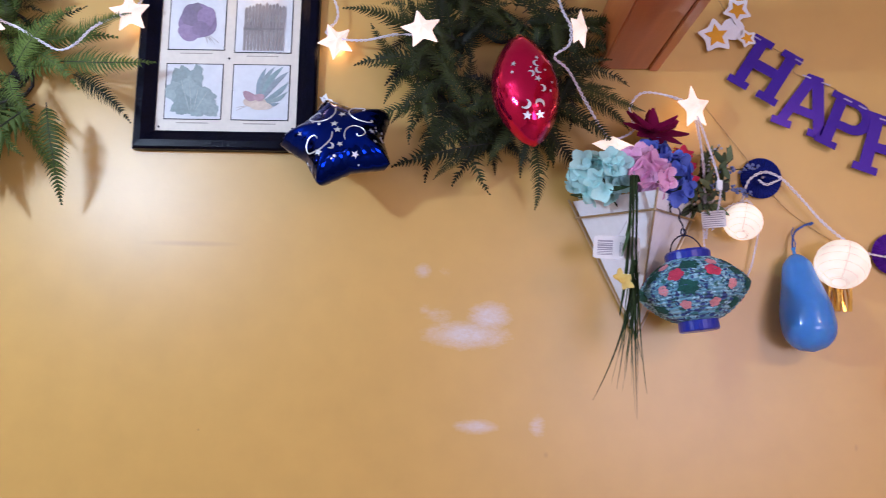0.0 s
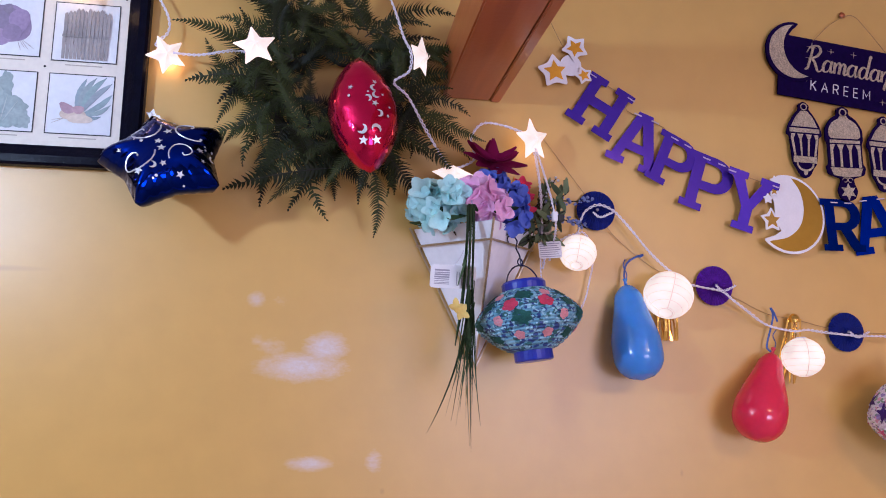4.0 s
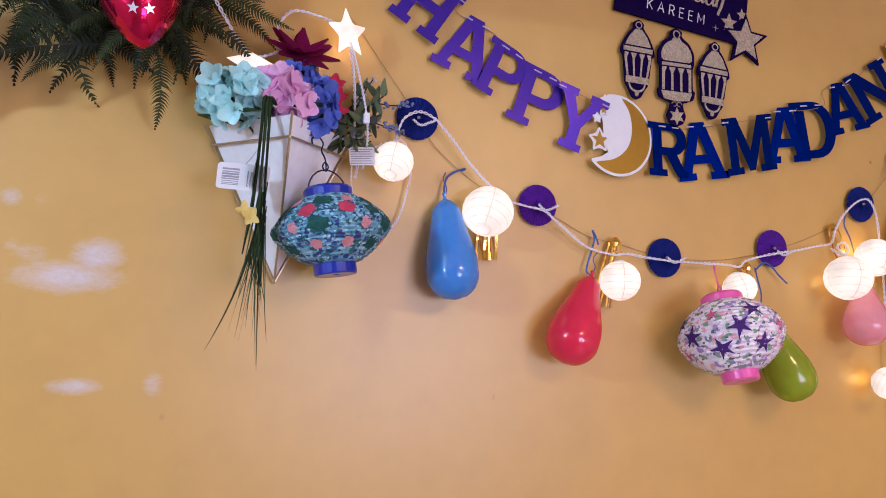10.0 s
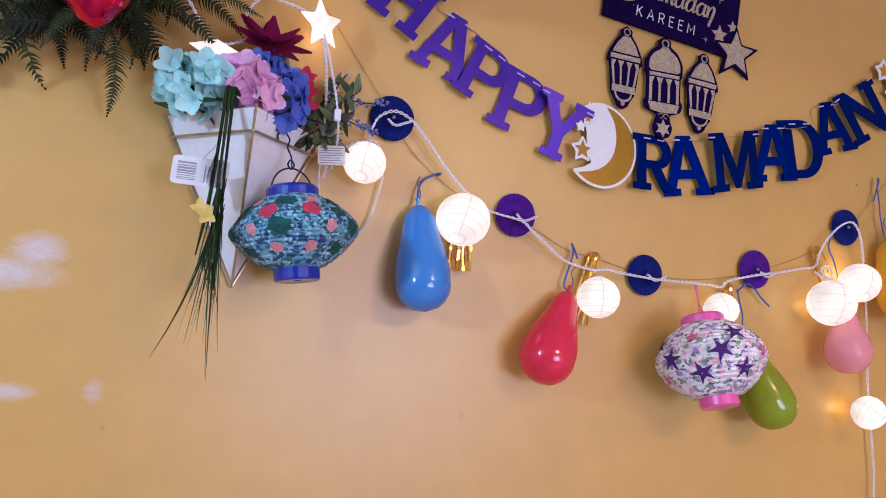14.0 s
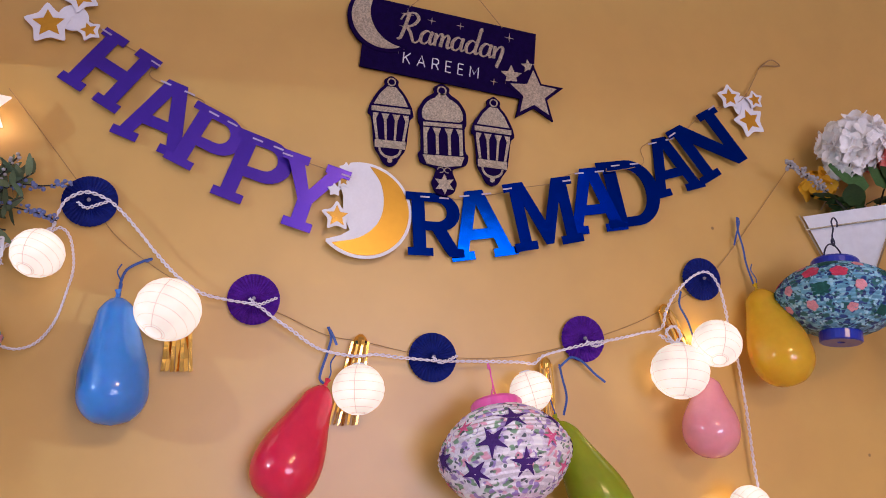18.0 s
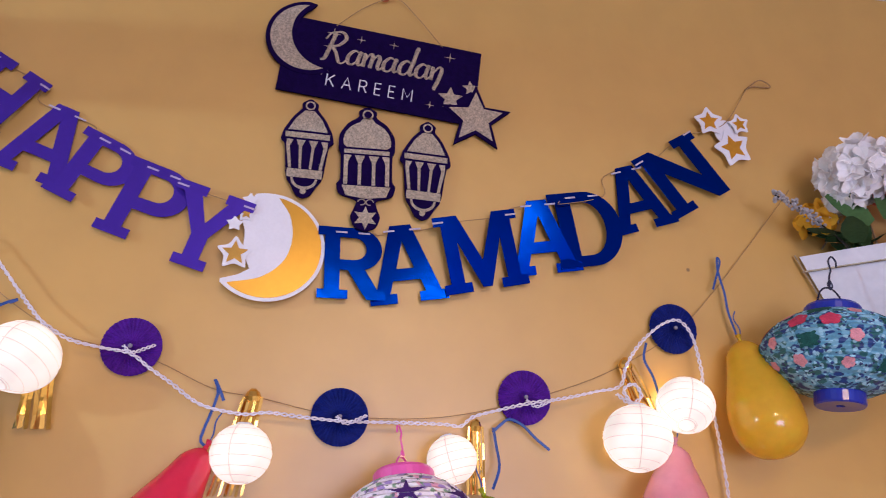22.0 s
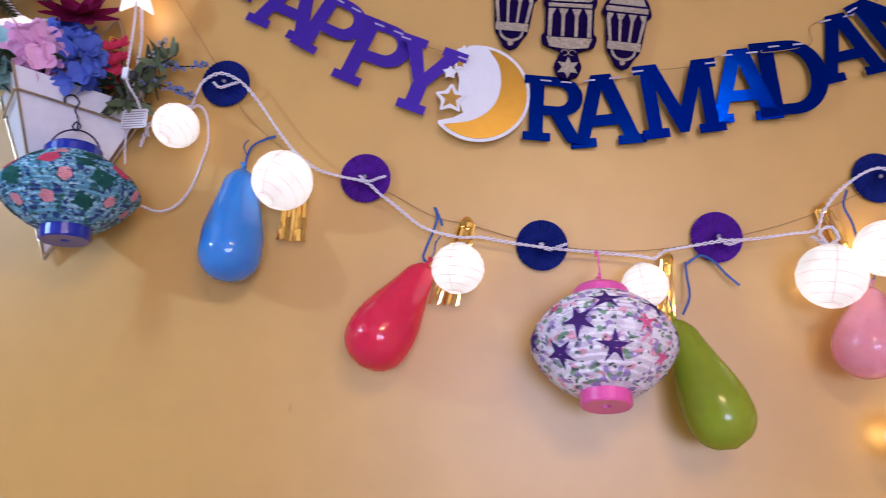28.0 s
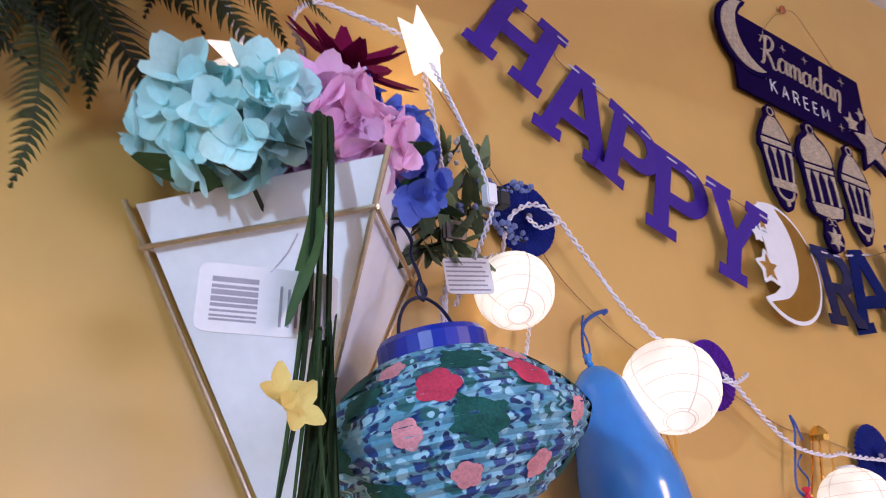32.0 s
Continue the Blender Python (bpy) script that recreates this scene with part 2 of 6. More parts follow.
M = {
    "wall": wall_paint(),
    "cream": mat("cream_wall_paint", (0.62, 0.52, 0.36), 0.6, 0, 0.06, 2, 0.1, 60),
    "ceiling": mat("white_ceiling_paint", (0.74, 0.70, 0.68), 0.8, 0, 0.04, 3, 0.2, 80),
    "floor": mat("floor_tiles", (0.35, 0.30, 0.25), 0.4, 0, 0.15, 4),
    "stone": mat("grey_stone", (0.46, 0.43, 0.52), 0.45, 0, 0.22, 9, 0.2, 120),
    "pine": wood_mat("orange_pine", (0.28, 0.065, 0.014), (0.56, 0.16, 0.038)),
    "black_wood": mat("black_wood", (0.002, 0.002, 0.008), 0.28, 0, 0.4, 40, 0.35, 160, spec=0.07),
    "mat_board": mat("cream_mat_board", (0.70, 0.65, 0.56), 0.7, 0, 0.05, 20, 0.05),
    "paper": mat("white_paper", (0.66, 0.68, 0.70), 0.7, 0, 0.06, 14, 0.05),
    "ink": mat("black_ink", (0.02, 0.02, 0.02), 0.7, 0, 0.1, 40),
    "cord": mat("white_cord", (0.76, 0.72, 0.80), 0.5, 0, 0.08, 80, 0.2, 400),
    "twine": mat("jute_twine", (0.34, 0.21, 0.09), 0.9, 0, 0.3, 300, 0.5, 500),
    "gold_foil": mat("gold_foil", (0.84, 0.53, 0.12), 0.14, 1.0, 0.05, 12, 0.02, 40),
    "gold_face": mat("gold_card_face", (0.50, 0.30, 0.045), 0.36, 1.0, 0.05, 12, 0.02, 40),
    "gold_card": mat("gold_card", (0.72, 0.36, 0.03), 0.30, 0.7, 0.05, 30),
    "brass": mat("brass_rod", (0.52, 0.42, 0.29), 0.35, 0.9, 0.15, 50, 0.1, 200),
    "white_card": mat("white_card", (0.78, 0.78, 0.82), 0.45, 0, 0.03, 40),
    "white_box": mat("white_planter", (0.84, 0.84, 0.90), 0.5, 0, 0.05, 12, 0.08, 90),
    "purple_card": mat("purple_foil_card", (0.080, 0.034, 0.45), 0.26, 0.65, 0.05, 30, 0.55, 9, spec=0.3),
    "blue_card": mat("blue_foil_card", (0.001, 0.020, 0.29), 0.17, 1.0, 0.05, 30, 0.65, 9),
    "navy_felt": mat("dark_purple_felt", (0.009, 0.003, 0.042), 0.95, 0, 0.3, 120, 0.3, 500, spec=0.04),
    "glitter": mat("champagne_glitter", (0.56, 0.47, 0.35), 0.38, 0.55, 0.55, 330, 1.0, 900),
    "blue_disc": mat("blue_paper_fan", (0.004, 0.010, 0.13), 0.7, 0, 0.35, 90, 0.6, 160, spec=0.15),
    "purple_disc": mat("purple_paper_fan", (0.065, 0.008, 0.22), 0.7, 0, 0.35, 90, 0.6, 160, spec=0.15),
    "blue_plastic": mat("blue_plastic", (0.004, 0.02, 0.34), 0.30, 0, 0.05, 30, coat=0.3),
    "dark_wire": mat("dark_blue_wire", (0.010, 0.014, 0.05), 0.35, 0.3, 0.1, 60),
    "pink_plastic": mat("pink_plastic", (0.75, 0.10, 0.40), 0.32, 0, 0.05, 30, coat=0.3),
    "blue_ribbon": mat("blue_ribbon", (0.02, 0.07, 0.30), 0.4, 0, 0.2, 60),
    "navy_foil": mat("navy_foil", (0.004, 0.015, 0.20), 0.11, 1.0, 0.1, 10, 0.5, 26),
    "red_foil": mat("magenta_foil", (0.60, 0.008, 0.07), 0.12, 0.85, 0.1, 10, 0.5, 34),
    "silver_foil": mat("silver_foil", (0.60, 0.60, 0.70), 0.10, 0.95, 0.1, 10, 0.9, 42),
    "silver_print": mat("silver_print", (0.62, 0.62, 0.66), 0.35, 0.4, 0.05, 60),
    "clear": mat("clear_plastic", (0.8, 0.8, 0.8), 0.1, 0, 0.02, 30),
    "red_print": mat("red_print", (0.52, 0.05, 0.11), 0.7, 0, 0.25, 90, spec=0.2),
    "rose_print": mat("rose_print", (0.62, 0.27, 0.31), 0.7, 0, 0.25, 90, spec=0.2),
    "turtle_print": mat("dark_green_print", (0.016, 0.085, 0.075), 0.7, 0, 0.35, 120, spec=0.2),
    "purple_print": mat("purple_print", (0.06, 0.02, 0.16), 0.7, 0, 0.2, 60, spec=0.2),
    "pink_print": mat("pink_print", (0.66, 0.12, 0.28), 0.7, 0, 0.2, 60, spec=0.2),
    "pale_ribbon": mat("pale_ribbon", (0.46, 0.40, 0.50), 0.6, 0, 0.2, 90),
    "tag": mat("paper_tag", (0.70, 0.68, 0.70), 0.6, 0, 0.03, 40),
    "tag_grey": mat("tag_print", (0.30, 0.28, 0.33), 0.7, 0, 0.1, 60),
    "fern": leaf_mat("fern_green", (0.075, 0.112, 0.024), 0.85, 0.55, 0.16, 0.3, 0.22),
    "dark_fern": leaf_mat("dark_fern_green", (0.026, 0.033, 0.009), 0.9, 0.50, 0.20, 0.3, 0.14),
    "stem": mat("dark_stem", (0.012, 0.010, 0.005), 0.7, 0, 0.2, 60),
    "grey_leaf": leaf_mat("grey_green_leaf", (0.13, 0.17, 0.09), 0.45, 0.6, 0.15, 0.1, 0.2),
    "leaf": leaf_mat("leaf_green", (0.045, 0.095, 0.03)),
    "grass": leaf_mat("grass_blade_green", (0.040, 0.070, 0.028), 0.65, thin=0.3),
    "twig": mat("vine_twig", (0.014, 0.009, 0.008), 0.85, 0, 0.3, 60, 0.5, 200),
    "ball": glow_mat("lit_white_paper", (1.0, 0.78, 0.58), 0.84, 18),
    "star_glow": glow_mat("lit_white_plastic", (1.0, 0.75, 0.57), 0.95, 22),
    "rib": glow_mat("lit_paper_rib", (1.0, 0.72, 0.52), 0.50, 30),
}
for key, colour in (("aqua", (0.52, 0.80, 0.80)), ("pink", (0.90, 0.54, 0.78)), ("blue", (0.13, 0.19, 0.64)), ("wine", (0.16, 0.003, 0.048)),
                    ("white", (0.90, 0.88, 0.87)), ("coral", (0.82, 0.24, 0.20)), ("gold", (0.80, 0.46, 0.03)), ("lemon", (0.74, 0.60, 0.20)), ("crimson", (0.70, 0.05, 0.12)), ("lavender", (0.20, 0.24, 0.48)), ("grey_bloom", (0.45, 0.43, 0.44))):
    M["petal_" + key] = leaf_mat(key + "_petal", colour, 0.14, 0.7, 0.1, 0.06, 0.20)
for key, colour, clear in (("blue", (0.09, 0.32, 0.82), 0.25), ("red", (0.76, 0.024, 0.09), 0.25), ("green", (0.38, 0.48, 0.02), 0.42), ("yellow", (0.82, 0.54, 0.02), 0.40), ("pink", (0.86, 0.42, 0.50), 0.38)):
    b_ = mat(key + "_balloon_rubber", colour, 0.16, 0, 0.06, 14, coat=0.5)
    b_.node_tree.nodes["Principled BSDF"].inputs["Subsurface Weight"].default_value = 0.35
    b_.node_tree.nodes["Principled BSDF"].inputs["Subsurface Scale"].default_value = 0.02
    thin = b_.node_tree.nodes.new("ShaderNodeBsdfTransparent")
    thin.inputs[0].default_value = (*[min(1.0, 1.25 * c + 0.06) for c in colour], 1)
    film = b_.node_tree.nodes.new("ShaderNodeMixShader")
    film.inputs[0].default_value = clear
    b_.node_tree.links.new(b_.node_tree.nodes["Principled BSDF"].outputs[0], film.inputs[1])
    b_.node_tree.links.new(thin.outputs[0], film.inputs[2])
    b_.node_tree.links.new(film.outputs[0], b_.node_tree.nodes["Material Output"].inputs[0])
    M["balloon_" + key] = b_
M["sea_print"] = print_mat("leafy_blue_print", (0.13, 0.33, 0.47), ((60, 0.44, (0.24, 0.47, 0.60), 1.3), (92, 0.46, (0.012, 0.045, 0.20), 3.1), (70, 0.43, (0.02, 0.12, 0.13), 7.7), (120, 0.36, (0.34, 0.58, 0.70), 5.2), (130, 0.30, (0.010, 0.03, 0.12), 8.8)))
M["star_print"] = print_mat("starfish_print", (0.74, 0.68, 0.78), ((40, 0.42, (0.86, 0.84, 0.88), 1.3), (55, 0.34, (0.72, 0.36, 0.48), 3.1), (60, 0.36, (0.20, 0.34, 0.22), 7.7), (65, 0.38, (0.34, 0.24, 0.54), 5.2), (70, 0.34, (0.84, 0.80, 0.86), 9.4), (90, 0.26, (0.10, 0.12, 0.14), 2.2)))

# ---------------------------------------------------------------- building helpers
WALL = 1.40                                    # the face of the decorated wall


def rot(a):
    return Matrix.Rotation(radians(a), 4, "Z")


def on_wall(x, z, off=0.0, a=0.0):
    """Pose of a flat thing on the wall: local x along it, local y up, local z into the room; a: degrees anticlockwise."""
    return pose(x, WALL - off, z, 90, 0, 0) @ rot(a)


def mesh_of(bm, name, smooth=False):
    me = bpy.data.meshes.new(name)
    bmesh.ops.recalc_face_normals(bm, faces=bm.faces)
    bm.to_mesh(me)
    bm.free()
    if smooth:
        for p in me.polygons:
            p.use_smooth = True
    return me


def part(name, geo, material, parent=None, label="", m=None, smooth=False):
    """Links a bmesh or a mesh as one object, under its thing where one is given."""
    me = geo if isinstance(geo, bpy.types.Mesh) else mesh_of(geo, name, smooth)
    if material is not None and not me.materials:
        me.materials.append(M[material] if isinstance(material, str) else material)
    ob = new(name, me)
    if parent is not None:
        ob.parent = parent
    if m is not None:
        ob.matrix_basis = m
    if label:
        tagged(ob, label)
    return ob


def thing(name, m, label, category, group=""):
    ob = new(name)
    ob.empty_display_size = 0.02
    ob.matrix_basis = m
    return tagged(ob, label, category, group)


def plate(outlines, thick, bevel=0.0):
    """A flat sheet cut to closed outlines (holes where one lies in another), its back at local z = 0."""
    cu = bpy.data.curves.new("cut", "CURVE")
    cu.dimensions, cu.fill_mode = "2D", "BOTH"
    cu.extrude, cu.bevel_depth, cu.bevel_resolution = max(thick / 2 - bevel, 0.0001), bevel, 1
    for pts in outlines:
        sp = cu.splines.new("POLY")
        sp.points.add(len(pts) - 1)
        for q, p in zip(sp.points, pts):
            q.co = (p[0], p[1], 0, 1)
        sp.use_cyclic_u = True
    return curve_mesh(cu, thick / 2)


def curve_mesh(cu, lift=0.0):
    ob = bpy.data.objects.new("cut", cu)
    scene.collection.objects.link(ob)
    dg = bpy.context.evaluated_depsgraph_get()
    dg.update()
    me = bpy.data.meshes.new_from_object(ob.evaluated_get(dg))
    bpy.data.objects.remove(ob)
    bpy.data.curves.remove(cu)
    me.transform(Matrix.Translation((0, 0, lift)))
    me.materials.clear()
    return me


def lettering(text, size, thick, shear=0.0, spacing=1.0, offset=0.0):
    cu = bpy.data.curves.new("words", "FONT")
    cu.body, cu.size, cu.extrude, cu.shear, cu.space_character, cu.offset = text, size, thick / 2, shear, spacing, offset
    cu.align_x, cu.align_y = "CENTER", "CENTER"
    return curve_mesh(cu, thick / 2)


def spline(pts, steps=8):
    """Catmull-Rom through the points."""
    p = [Vector(q) for q in pts]
    p = [2 * p[0] - p[1]] + p + [2 * p[-1] - p[-2]]
    out = []
    for i in range(1, len(p) - 2):
        a, b, c, d = p[i - 1:i + 3]
        for k in range(steps):
            t = k / steps
            out.append(0.5 * (2 * b + (c - a) * t + (2 * a - 5 * b + 4 * c - d) * t * t + (3 * b - 3 * c + d - a) * t ** 3))
    return out + [p[-2]]


def tube(pts, r, sides=6, bm=None, taper=None):
    """A round rod along a line of points."""
    bm = bm or bmesh.new()
    pts = [Vector(p) for p in pts]
    rings = []
    up = Vector((0.31, 0.22, 0.92))
    for i, p in enumerate(pts):
        d = (pts[min(i + 1, len(pts) - 1)] - pts[max(i - 1, 0)]).normalized()
        s = d.cross(up)
        if s.length < 0.05:
            s = d.cross(Vector((1, 0, 0)))
        s.normalize()
        up = s.cross(d).normalized()
        rr = r if taper is None else r * taper(i / (len(pts) - 1))
        rings.append([bm.verts.new(p + rr * (math.cos(a) * s + math.sin(a) * up)) for a in (2 * math.pi * k / sides for k in range(sides))])
    for a, b in zip(rings, rings[1:]):
        for k in range(sides):
            bm.faces.new((a[k], a[(k + 1) % sides], b[(k + 1) % sides], b[k]))
    bm.faces.new(rings[0][::-1])
    bm.faces.new(rings[-1])
    return bm


def twisted(pts, r=0.0016, pitch=0.016, steps=10):
    """A two-strand twisted cord along a smooth line."""
    line = spline(pts, steps)
    bm = bmesh.new()
    run = [0.0]
    for a, b in zip(line, line[1:]):
        run.append(run[-1] + (b - a).length)
    fine = []
    n = max(8, int(run[-1] / (pitch / 6)))
    j = 0
    for i in range(n + 1):
        s = run[-1] * i / n
        while j < len(run) - 2 and run[j + 1] < s:
            j += 1
        f = (s - run[j]) / max(run[j + 1] - run[j], 1e-6)
        fine.append((line[j].lerp(line[j + 1], f), (line[j + 1] - line[j]).normalized(), s))
    for ph in (0, math.pi):
        q = []
        for p, d, s in fine:
            e = d.cross(Vector((0, 1, 0)))
            if e.length < 0.1:
                e = Vector((1, 0, 0))
            e.normalize()
            g = e.cross(d)
            a = 2 * math.pi * s / pitch + ph
            gap = r * (1.12 + 0.32 * math.sin(s * 61.0) * math.sin(s * 23.0 + 1.3))
            q.append(p + gap * (math.cos(a) * e + math.sin(a) * g))
        tube(q, r * 0.86, 5, bm)
    return bm


def lathe(profile, sides=24, bm=None, wob=None):
    """A turned body about local z from (radius, height) pairs."""
    bm = bm or bmesh.new()
    rings = []
    for i, (r, z) in enumerate(profile):
        ring = []
        for k in range(sides):
            a = 2 * math.pi * k / sides
            rr = r * (1 + (wob(i, k) if wob else 0))
            ring.append(bm.verts.new((rr * math.cos(a), rr * math.sin(a), z)))
        rings.append(ring)
    for a, b in zip(rings, rings[1:]):
        for k in range(sides):
            bm.faces.new((a[k], a[(k + 1) % sides], b[(k + 1) % sides], b[k]))
    bm.faces.new(rings[0])
    bm.faces.new(rings[-1])
    return bm


def box(x0, y0, z0, x1, y1, z1, bevel=0.0, bm=None):
    bm = bm or bmesh.new()
    v = [bm.verts.new((x, y, z)) for x in (x0, x1) for y in (y0, y1) for z in (z0, z1)]
    fs = [bm.faces.new([v[i] for i in q]) for q in ((0, 1, 3, 2), (4, 6, 7, 5), (0, 4, 5, 1), (2, 3, 7, 6), (0, 2, 6, 4), (1, 5, 7, 3))]
    if bevel:
        es = list({e for f in fs for e in f.edges})
        bmesh.ops.bevel(bm, geom=es, offset=bevel, segments=2, affect="EDGES")
    return bm


def star_pts(r, inner=0.45, points=5, a0=90.0, cx=0.0, cy=0.0):
    return [(cx + (r if k % 2 == 0 else r * inner) * math.cos(radians(a0 + 180.0 / points * k)), cy + (r if k % 2 == 0 else r * inner) * math.sin(radians(a0 + 180.0 / points * k))) for k in range(2 * points)]


def round_pts(pts, r=0.25, n=3):
    """Rounds the corners of an outline."""
    out = []
    m = len(pts)
    for i in range(m):
        a, b, c = Vector(pts[i - 1]), Vector(pts[i]), Vector(pts[(i + 1) % m])
        p, q = b.lerp(a, r), b.lerp(c, r)
        for k in range(n + 1):
            t = k / n
            out.append(tuple((1 - t) ** 2 * p + 2 * t * (1 - t) * b + t * t * q))
    return out


def circle_pts(r, n=28, cx=0.0, cy=0.0):
    return [(cx + r * math.cos(2 * math.pi * k / n), cy + r * math.sin(2 * math.pi * k / n)) for k in range(n)]


def grow(pts, d):
    """An outline moved outwards by d (anticlockwise outlines)."""
    out = []
    m = len(pts)
    for i in range(m):
        a, b, c = Vector(pts[i - 1]), Vector(pts[i]), Vector(pts[(i + 1) % m])
        u, v = (b - a).normalized(), (c - b).normalized()
        n = Vector((u.y, -u.x)) + Vector((v.y, -v.x))
        k = max(n.length_squared / 2, 0.5)
        out.append(tuple(b + n * (d / k)))
    return out


def structure(name, bm, material, label, m=None):
    ob = part(name, bm, material, None, label, m)
    return tagged(ob, label, "", "", "structure")

# ---------------------------------------------------------------- room
X0, X1, Y0, TOP = -2.3, 3.3, -2.9, 2.475
structure("wall_north", box(X0 - 0.12, WALL, 0, X1 + 0.12, WALL + 0.12, TOP), "wall", "yellow satin painted wall with worn white patches")
structure("wall_west", box(X0 - 0.12, Y0, 0, X0, WALL, TOP), "cream", "plain cream painted wall")
structure("wall_east", box(X1, Y0, 0, X1 + 0.12, WALL, TOP), "cream", "plain cream painted wall")
WX0, WX1, WZ0, WZ1 = 1.1, 2.9, 0.75, 2.0
bm = box(X0 - 0.12, Y0 - 0.12, 0, WX0, Y0, TOP)
box(WX1, Y0 - 0.12, 0, X1 + 0.12, Y0, TOP, 0, bm)
box(WX0, Y0 - 0.12, 0, WX1, Y0, WZ0, 0, bm)
box(WX0, Y0 - 0.12, WZ1, WX1, Y0, TOP, 0, bm)
structure("wall_south", bm, "cream", "plain cream painted wall with a window opening")
structure("floor", box(X0 - 0.12, Y0 - 0.12, -0.1, X1 + 0.12, WALL + 0.12, 0), "floor", "plain brown tiled floor")
structure("ceiling", box(X0 - 0.12, Y0 - 0.12, TOP, X1 + 0.12, WALL + 0.12, TOP + 0.1), "ceiling", "plain white painted ceiling")
area_lamp("window_daylight", look((2.0, Y0 - 0.06, 1.375), (1.6, 1.4, 1.5)), 1.7, 1.15, WATTS_WINDOW, (0.80, 0.75, 1.0))
# added warm fill from overhead for the upper right wall; no lamp seen there
area_lamp("warm_fill", pose(1.7, -0.6, TOP - 0.03), 0.5, 0.5, WATTS_WARM_FILL, (1.0, 0.60, 0.25))
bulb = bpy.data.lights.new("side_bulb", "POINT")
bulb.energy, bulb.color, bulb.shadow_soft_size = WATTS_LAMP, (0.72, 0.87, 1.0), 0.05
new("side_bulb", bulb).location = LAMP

# stone upstand along the foot of the visible wall, its top edge running slightly down to the right
bm = bmesh.new()
xs = [X0 + 0.01 + 0.25 * k for k in range(15)]
front = [[bm.verts.new((x, WALL - 0.014, z)) for z in (0.0, 1.285 - 0.042 * x)] for x in xs]
back = [[bm.verts.new((x, WALL - 0.002, z)) for z in (0.0, 1.285 - 0.042 * x)] for x in xs]
for i in range(len(xs) - 1):
    bm.faces.new((front[i][0], front[i + 1][0], front[i + 1][1], front[i][1]))
    bm.faces.new((front[i][1], front[i + 1][1], back[i + 1][1], back[i][1]))
structure("wall_panel", bm, "stone", "pale grey mottled stone panel along the lower wall")

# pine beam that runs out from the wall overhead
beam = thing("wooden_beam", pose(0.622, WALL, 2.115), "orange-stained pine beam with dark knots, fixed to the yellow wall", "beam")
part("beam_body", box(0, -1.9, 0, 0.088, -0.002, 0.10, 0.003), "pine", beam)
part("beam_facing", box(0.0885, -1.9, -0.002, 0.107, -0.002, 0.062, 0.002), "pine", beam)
# unseen block, not a known beam: added to cast the shadow high up left
shade_block = thing("wooden_beam", pose(-1.20, 0.94, 2.215), "unseen pine block added under the ceiling to shade the upper left wall", "beam")
part("beam_body", box(0, -0.115, 0, 0.46, 0, TOP - 2.215 - 0.002, 0.003), "pine", shade_block)
# unseen holder and cord, made up to hang the side bulb from the ceiling
added_holder = thing("added_bulb_holder", pose(*LAMP), "added unseen bulb holder on a white cord from the ceiling", "lamp")
part("holder", lathe(((0.016, 0.050), (0.020, 0.056), (0.020, 0.092), (0.008, 0.104)), 16), "white_card", added_holder)
part("cord", tube([(0, 0, 0.10), (0, 0, TOP - LAMP[2] - 0.001)], 0.003, 6), "cord", added_holder)

